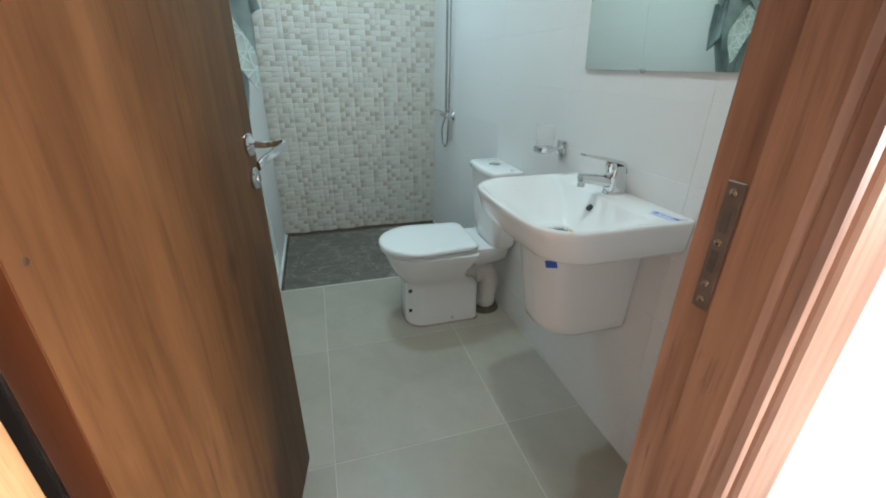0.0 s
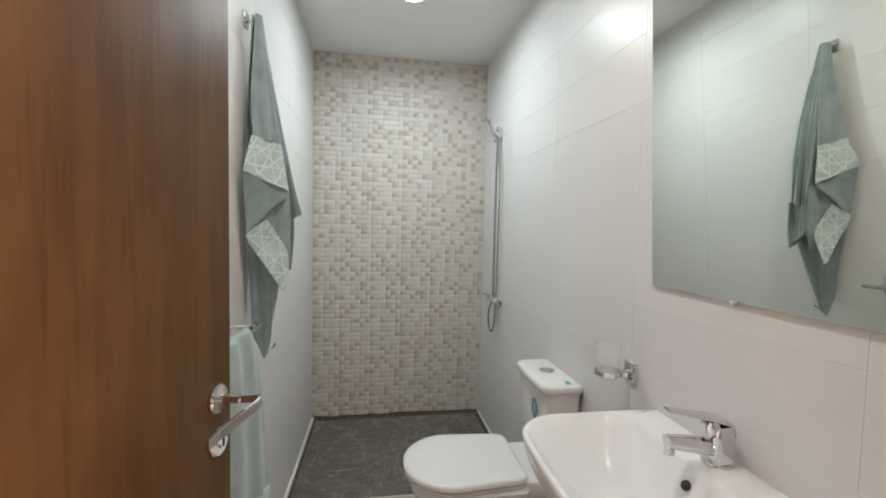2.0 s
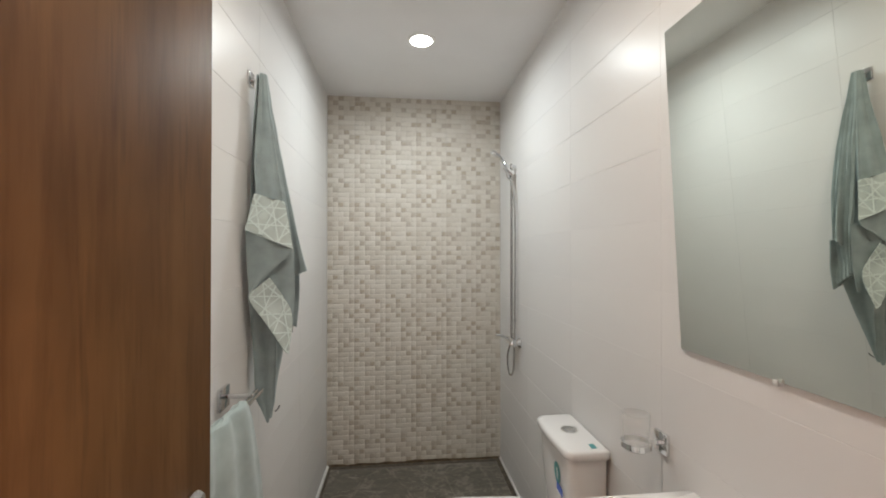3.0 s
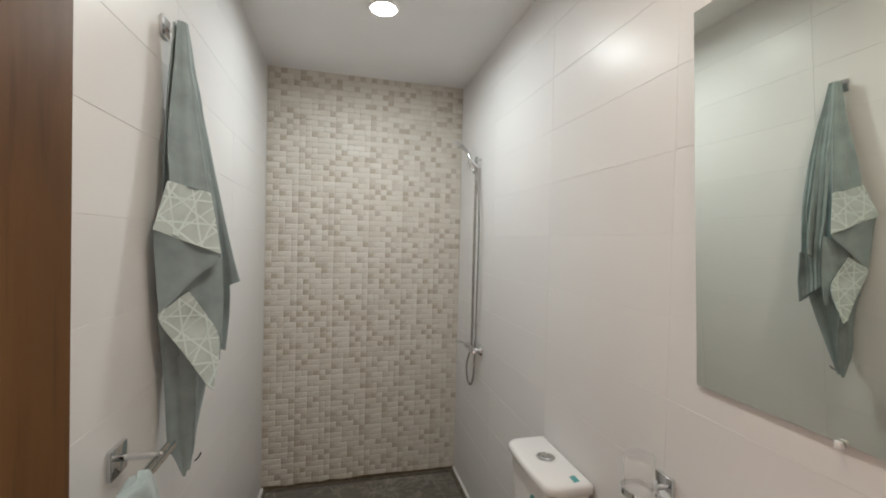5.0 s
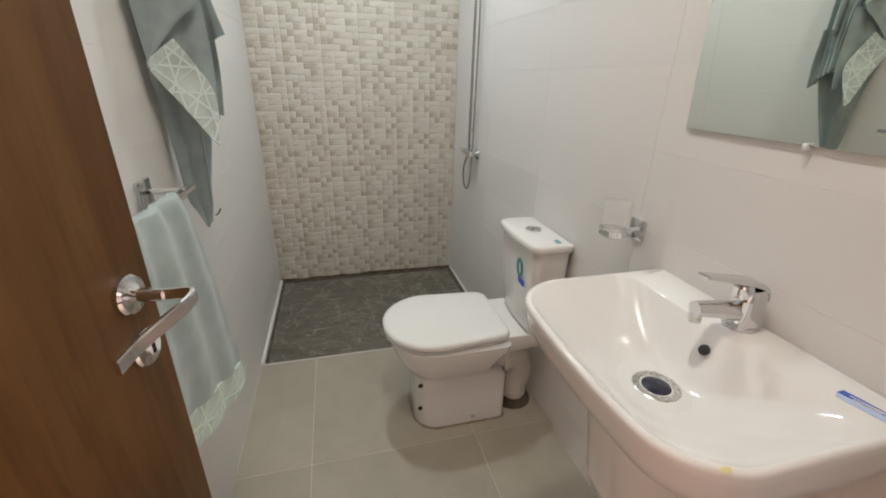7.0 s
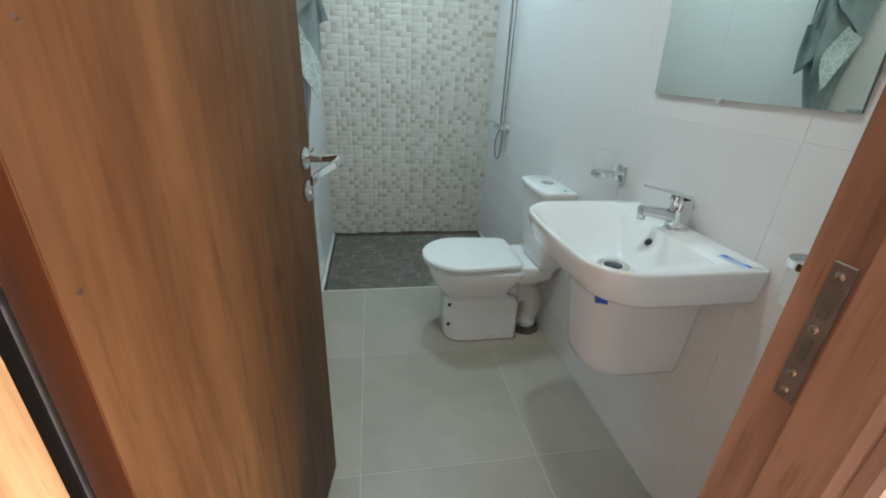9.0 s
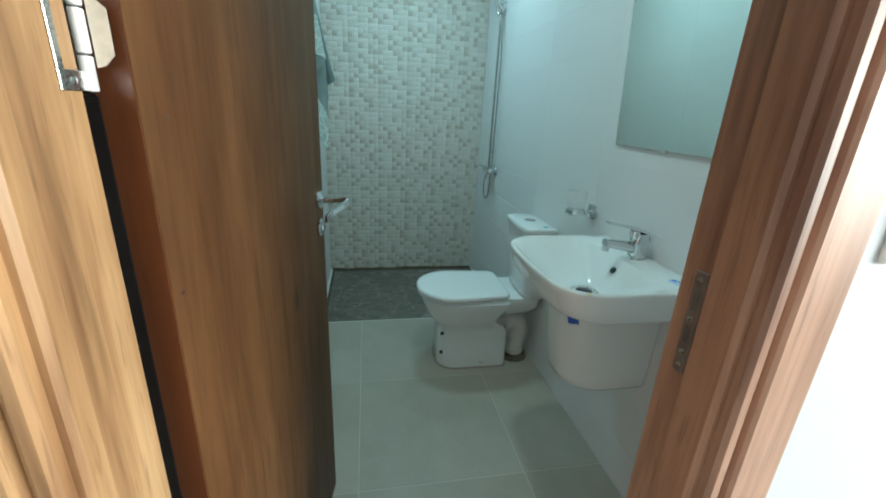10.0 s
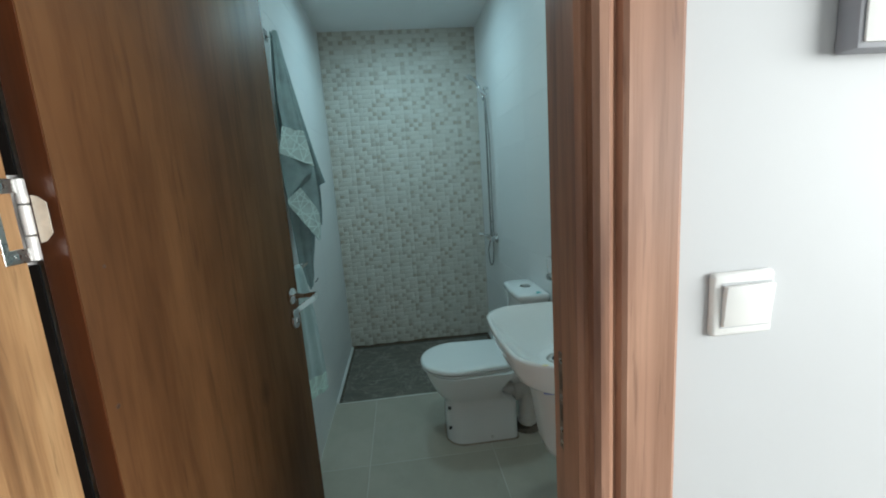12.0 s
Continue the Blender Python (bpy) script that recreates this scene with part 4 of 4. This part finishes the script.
part("upper_fold", cloth([(0.036, 1.690, 2.002), (0.032, 1.680, 1.87), (0.030, 1.656, 1.72), (0.042, 1.635, 1.607)],
                         [(0.046, 1.700, 2.004), (0.066, 1.700, 1.87), (0.092, 1.692, 1.72), (0.114, 1.682, 1.588)], 24, 28, 0.007, 1.7, 0.6), MAT_TOWEL, towel)
part("upper_band", cloth([(0.040, 1.633, 1.608), (0.031, 1.618, 1.55), (0.023, 1.601, 1.495)],
                         [(0.115, 1.681, 1.589), (0.130, 1.675, 1.512), (0.143, 1.670, 1.440)], 18, 10, 0.004, 1.3, 0.4), MAT_BAND, towel, "pale green patterned towel band")
part("middle_fold", cloth([(0.024, 1.607, 1.500), (0.022, 1.618, 1.44), (0.023, 1.626, 1.37), (0.025, 1.634, 1.304)],
                          [(0.140, 1.676, 1.446), (0.132, 1.672, 1.42), (0.092, 1.662, 1.385), (0.038, 1.642, 1.318)], 14, 14, 0.003, 1.2), MAT_TOWEL, towel)
part("inner_fold", cloth([(0.070, 1.672, 1.42), (0.055, 1.668, 1.36), (0.040, 1.660, 1.28), (0.030, 1.662, 1.20)],
                         [(0.138, 1.698, 1.43), (0.142, 1.702, 1.34), (0.142, 1.704, 1.26), (0.138, 1.700, 1.17)], 12, 18, 0.005, 1.6), MAT_TOWEL, towel)
part("lower_band", cloth([(0.025, 1.635, 1.304), (0.030, 1.637, 1.275), (0.078, 1.645, 1.20), (0.128, 1.641, 1.124)],
                         [(0.078, 1.662, 1.350), (0.112, 1.678, 1.29), (0.141, 1.680, 1.225), (0.139, 1.645, 1.114)], 16, 16, 0.003, 1.2), MAT_BAND, towel, "pale green patterned towel band")
part("dark_tail", cloth([(0.085, 1.765, 1.36), (0.090, 1.775, 1.27), (0.100, 1.790, 1.185)],
                        [(0.138, 1.785, 1.37), (0.135, 1.795, 1.27), (0.124, 1.802, 1.170)], 8, 12, 0.004, 1.2), MAT_TOWEL, towel)
part("back_tail", cloth([(0.050, 1.700, 1.25), (0.058, 1.702, 1.05), (0.064, 1.700, 0.895)],
                        [(0.098, 1.786, 1.21), (0.080, 1.752, 1.05), (0.066, 1.712, 0.893)], 10, 16, 0.006, 1.4), MAT_TOWEL, towel)
part("tail", cloth([(0.020, 1.650, 1.300), (0.024, 1.682, 1.12), (0.028, 1.694, 0.975), (0.042, 1.697, 0.930), (0.057, 1.700, 0.884)],
                   [(0.096, 1.668, 1.240), (0.092, 1.690, 1.11), (0.085, 1.702, 1.00), (0.079, 1.708, 0.935), (0.062, 1.704, 0.882)], 16, 26, 0.006, 1.8), MAT_TOWEL, towel)
part("hanging_loop", tube(smooth_line([(0.080, 1.712, 0.912), (0.088, 1.716, 0.918), (0.092, 1.722, 0.928)], 4), 0.0018, 8), MAT_BLACK, towel, "dark hanging loop")

rail = thing("towel_rail", (0.0, 1.508, 1.035), "short square chrome towel rail on the wall", "towel rail")
part("wall_plate", box(0.0005, 0.010, 1.474, 1.536, 1.002, 1.062, 0.0015), MAT_CHROME, rail)
part("arm", tube([(0.009, 1.505, 1.036), (0.088, 1.505, 1.036)], 0.007, 14), MAT_CHROME, rail)
part("bar", box(0.076, 0.082, 1.200, 1.548, 1.030, 1.042, 0.0015), MAT_CHROME, rail)
part("bar", box(0.090, 0.096, 1.200, 1.548, 1.030, 1.042, 0.0015), MAT_CHROME, rail)
hand_towel = thing("hand_towel", (0.09, 1.38, 0.5), "mint green hand towel folded over the towel rail", "towel")
part("front_fall", cloth([(0.090, 1.180, 1.058), (0.108, 1.178, 1.04), (0.110, 1.172, 0.90), (0.110, 1.168, 0.74), (0.108, 1.164, 0.680)],
                         [(0.090, 1.405, 1.058), (0.110, 1.415, 1.04), (0.121, 1.448, 0.90), (0.126, 1.496, 0.66), (0.126, 1.514, 0.555)], 22, 30, 0.006, 2.6, 0.8), MAT_HAND, hand_towel)
part("border", cloth([(0.108, 1.164, 0.682), (0.107, 1.160, 0.64), (0.106, 1.156, 0.60)],
                     [(0.126, 1.514, 0.557), (0.127, 1.521, 0.52), (0.127, 1.528, 0.472)], 18, 8, 0.005, 2.2, 2.1), MAT_HANDBAND, hand_towel, "pale patterned towel border")
part("back_fall", cloth([(0.090, 1.190, 1.056), (0.068, 1.205, 1.03), (0.078, 1.225, 0.90), (0.078, 1.235, 0.66)],
                        [(0.090, 1.400, 1.056), (0.066, 1.404, 1.03), (0.070, 1.425, 0.90), (0.068, 1.460, 0.60)], 12, 20, 0.004, 1.6), MAT_HAND, hand_towel)

# ---------------------------------------------------------------- hall things
sw = thing("light_switch", (0.902, YH, 1.175), "white plastic wall light switch", "light switch")
part("plate", box(0.863, 0.944, 0.2365, YH + 0.002, 1.132, 1.211, 0.0055, 3), MAT_SWITCH, sw)
part("rocker", moved(box(-0.031, 0.031, -0.005, 0.002, -0.0255, 0.0255, 0.0015), pose(0.906, 0.2355, 1.171, 5, 0, 0)), MAT_SWITCH, sw)
part("rocker_gap", box(0.8735, 0.9390, 0.2360, 0.2364, 1.1430, 1.1990), MAT_HALL, sw)
panel = thing("wall_panel", (1.12, YH, 1.445), "white wall-mounted box with grey sides", "wall box")
part("housing", box(1.003, 1.26, 0.220, YH - 0.0002, 1.449, 1.80, 0.003), MAT_GREYBOX, panel, "grey plastic housing")
part("front_cover", box(1.009, 1.254, 0.217, 0.2199, 1.455, 1.794, 0.001), MAT_SWITCH, panel, "white front cover")

# ---------------------------------------------------------------- pieces: wall tiles, floor tiles, mosaic
def tile_mesh(name, a, b, t, mat, ch=0.0007):
    """A chamfered slab a wide, b high, t thick; its face looks along +z."""
    bm = bmesh.new()
    rows = [[bm.verts.new((sx * (a / 2 - d), sy * (b / 2 - d), z)) for sx, sy in ((-1, -1), (1, -1), (1, 1), (-1, 1))] for z, d in ((0, 0), (t - ch, 0), (t, ch))]
    for p, q in zip(rows, rows[1:]):
        for i in range(4):
            bm.faces.new((p[i], p[(i + 1) % 4], q[(i + 1) % 4], q[i]))
    bm.faces.new(rows[-1])
    return mesh_of(name, bm, mat)


TILES = {}


def put_tile(parent, name, a, b, t, mat, m, ch=0.0007):
    key = (name, round(a, 4), round(b, 4), mat.name)
    if key not in TILES:
        TILES[key] = tile_mesh(name, a, b, t, mat, ch)
    ob = new(name, TILES[key])
    ob.parent = parent
    ob.matrix_basis = m
    return ob


def spans(start, step, lo, hi):
    """The stretches of a grid of lines between lo and hi."""
    k = math.floor((lo - start) / step)
    out = []
    while start + k * step < hi - 1e-6:
        a, b = max(lo, start + k * step), min(hi, start + (k + 1) * step)
        if b - a > 0.01:
            out.append((a, b))
        k += 1
    return out


GAP = 0.0006
for parent, x, turn, y_start in ((wall_left, -0.006, 90, 1.22), (wall_right, W + 0.006, -90, 1.36)):
    for z0, z1 in spans(1.1285, TILE_H, 0.0, H):
        for y0, y1 in spans(y_start, 0.58, Y0 + 0.002, Y1 + 0.003):
            put_tile(parent, "tile", y1 - y0 - 0.0004, z1 - z0 - GAP, 0.006, MAT_WALL_TILE,
                     Matrix.Translation((x, (y0 + y1) / 2, (z0 + z1) / 2)) @ (Matrix(((0, 0, 1, 0), (1, 0, 0, 0), (0, 1, 0, 0), (0, 0, 0, 1))) if turn > 0 else Matrix(((0, 0, -1, 0), (-1, 0, 0, 0), (0, 1, 0, 0), (0, 0, 0, 1)))))
for x0, x1 in spans(0.253, 0.6115, 0.002, W - 0.001):
    for y0, y1 in spans(1.006, 0.6115, Y0 - 0.128, SHOWER):
        put_tile(floor, "floor_tile", x1 - x0 - 0.003, y1 - y0 - 0.003, 0.004, MAT_FLOOR_TILE, pose((x0 + x1) / 2, (y0 + y1) / 2, -0.004))

# mosaic: courses of small pillowed cells, six units to a pressed tile
rng = random.Random(11)
UNIT, ROW = 0.2075 / 6, 0.0325
DEPTH = ((0.0, 0.0, 0.0), (0.45, 0.0, 0.0), (0.80, 0.0012, 0.0026), (0.95, 0.0030, 0.0064), (1.0, 0.0058, 0.0105))


def cell(w, h, t):
    """Corners and faces of a pillowed cell; its face looks along +z."""
    v = [(sx * (w / 2 - dx), sy * (h / 2 - dy), t * f) for f, dx, dy in DEPTH for sx, sy in ((-1, -1), (1, -1), (1, 1), (-1, 1))]
    f = [(p + q, p + (q + 1) % 4, p + 4 + (q + 1) % 4, p + 4 + q) for p in range(0, 4 * len(DEPTH) - 4, 4) for q in range(4)]
    p = 4 * len(DEPTH) - 4
    return v, f + [(p, p + 1, p + 2, p + 3)]


CELLS = {}
verts, faces, slots = [], [], []
singles = 0
below, here = set(), set()
TO_WALL = Matrix(((1, 0, 0, 0), (0, 0, -1, 0), (0, 1, 0, 0), (0, 0, 0, 1)))
for z0, z1 in spans(0.010, ROW, 0.010, H):
    below, here = here, set()
    for x0, x1 in spans(0.179, 0.2075, 0.0, W):
        n = max(1, round((x1 - x0) / UNIT))
        i, last = 0, False
        while i < n:
            column = round((x0 + (x1 - x0) * i / n) / UNIT)
            dark = rng.random() < (0.05 if last else 0.15 if column in below else 0.66)
            last = dark
            if dark:
                here.add(column)
            k = 1 if dark else min(n - i, rng.choice((1, 1, 2, 2, 2, 3)))
            shade = rng.choice((2, 3, 3, 4, 4)) if dark else rng.choice((0, 0, 1, 1, 0, 5))
            a, b = x0 + (x1 - x0) * i / n, x0 + (x1 - x0) * (i + k) / n
            i += k
            w, h, t = round(b - a - (0.0006 if i < n else 0.0022), 4), round(z1 - z0 - 0.0016, 4), 0.0046 if dark else 0.0052
            at = Matrix.Translation(((a + b) / 2, Y1 + 0.004, (z0 + z1) / 2)) @ TO_WALL
            v, f = cell(w, h, t)
            if 0.80 < z0 < 1.25 and singles < 300:
                if (w, h, shade) not in CELLS:
                    CELLS[w, h, shade] = bpy.data.meshes.new("mosaic_tile")
                    CELLS[w, h, shade].from_pydata(v, [], f)
                    CELLS[w, h, shade].materials.append(SHADES[shade])
                    for p in CELLS[w, h, shade].polygons:
                        p.use_smooth = True
                ob = new("mosaic_tile", CELLS[w, h, shade])
                ob.parent, ob.matrix_basis = wall_mosaic, at
                singles += 1
                continue
            o = len(verts)
            verts += [tuple(at @ Vector(p)) for p in v]
            faces += [tuple(o + q for q in p) for p in f]
            slots += [shade] * len(f)
me = bpy.data.meshes.new("mosaic_tiles")
me.from_pydata(verts, [], faces)
for m in SHADES:
    me.materials.append(m)
me.polygons.foreach_set("material_index", slots)
for p in me.polygons:
    p.use_smooth = True
rest = new("mosaic_tiles", me)
rest.parent = wall_mosaic
tagged(rest, "cream and taupe mosaic cells in relief", kind="stuff")
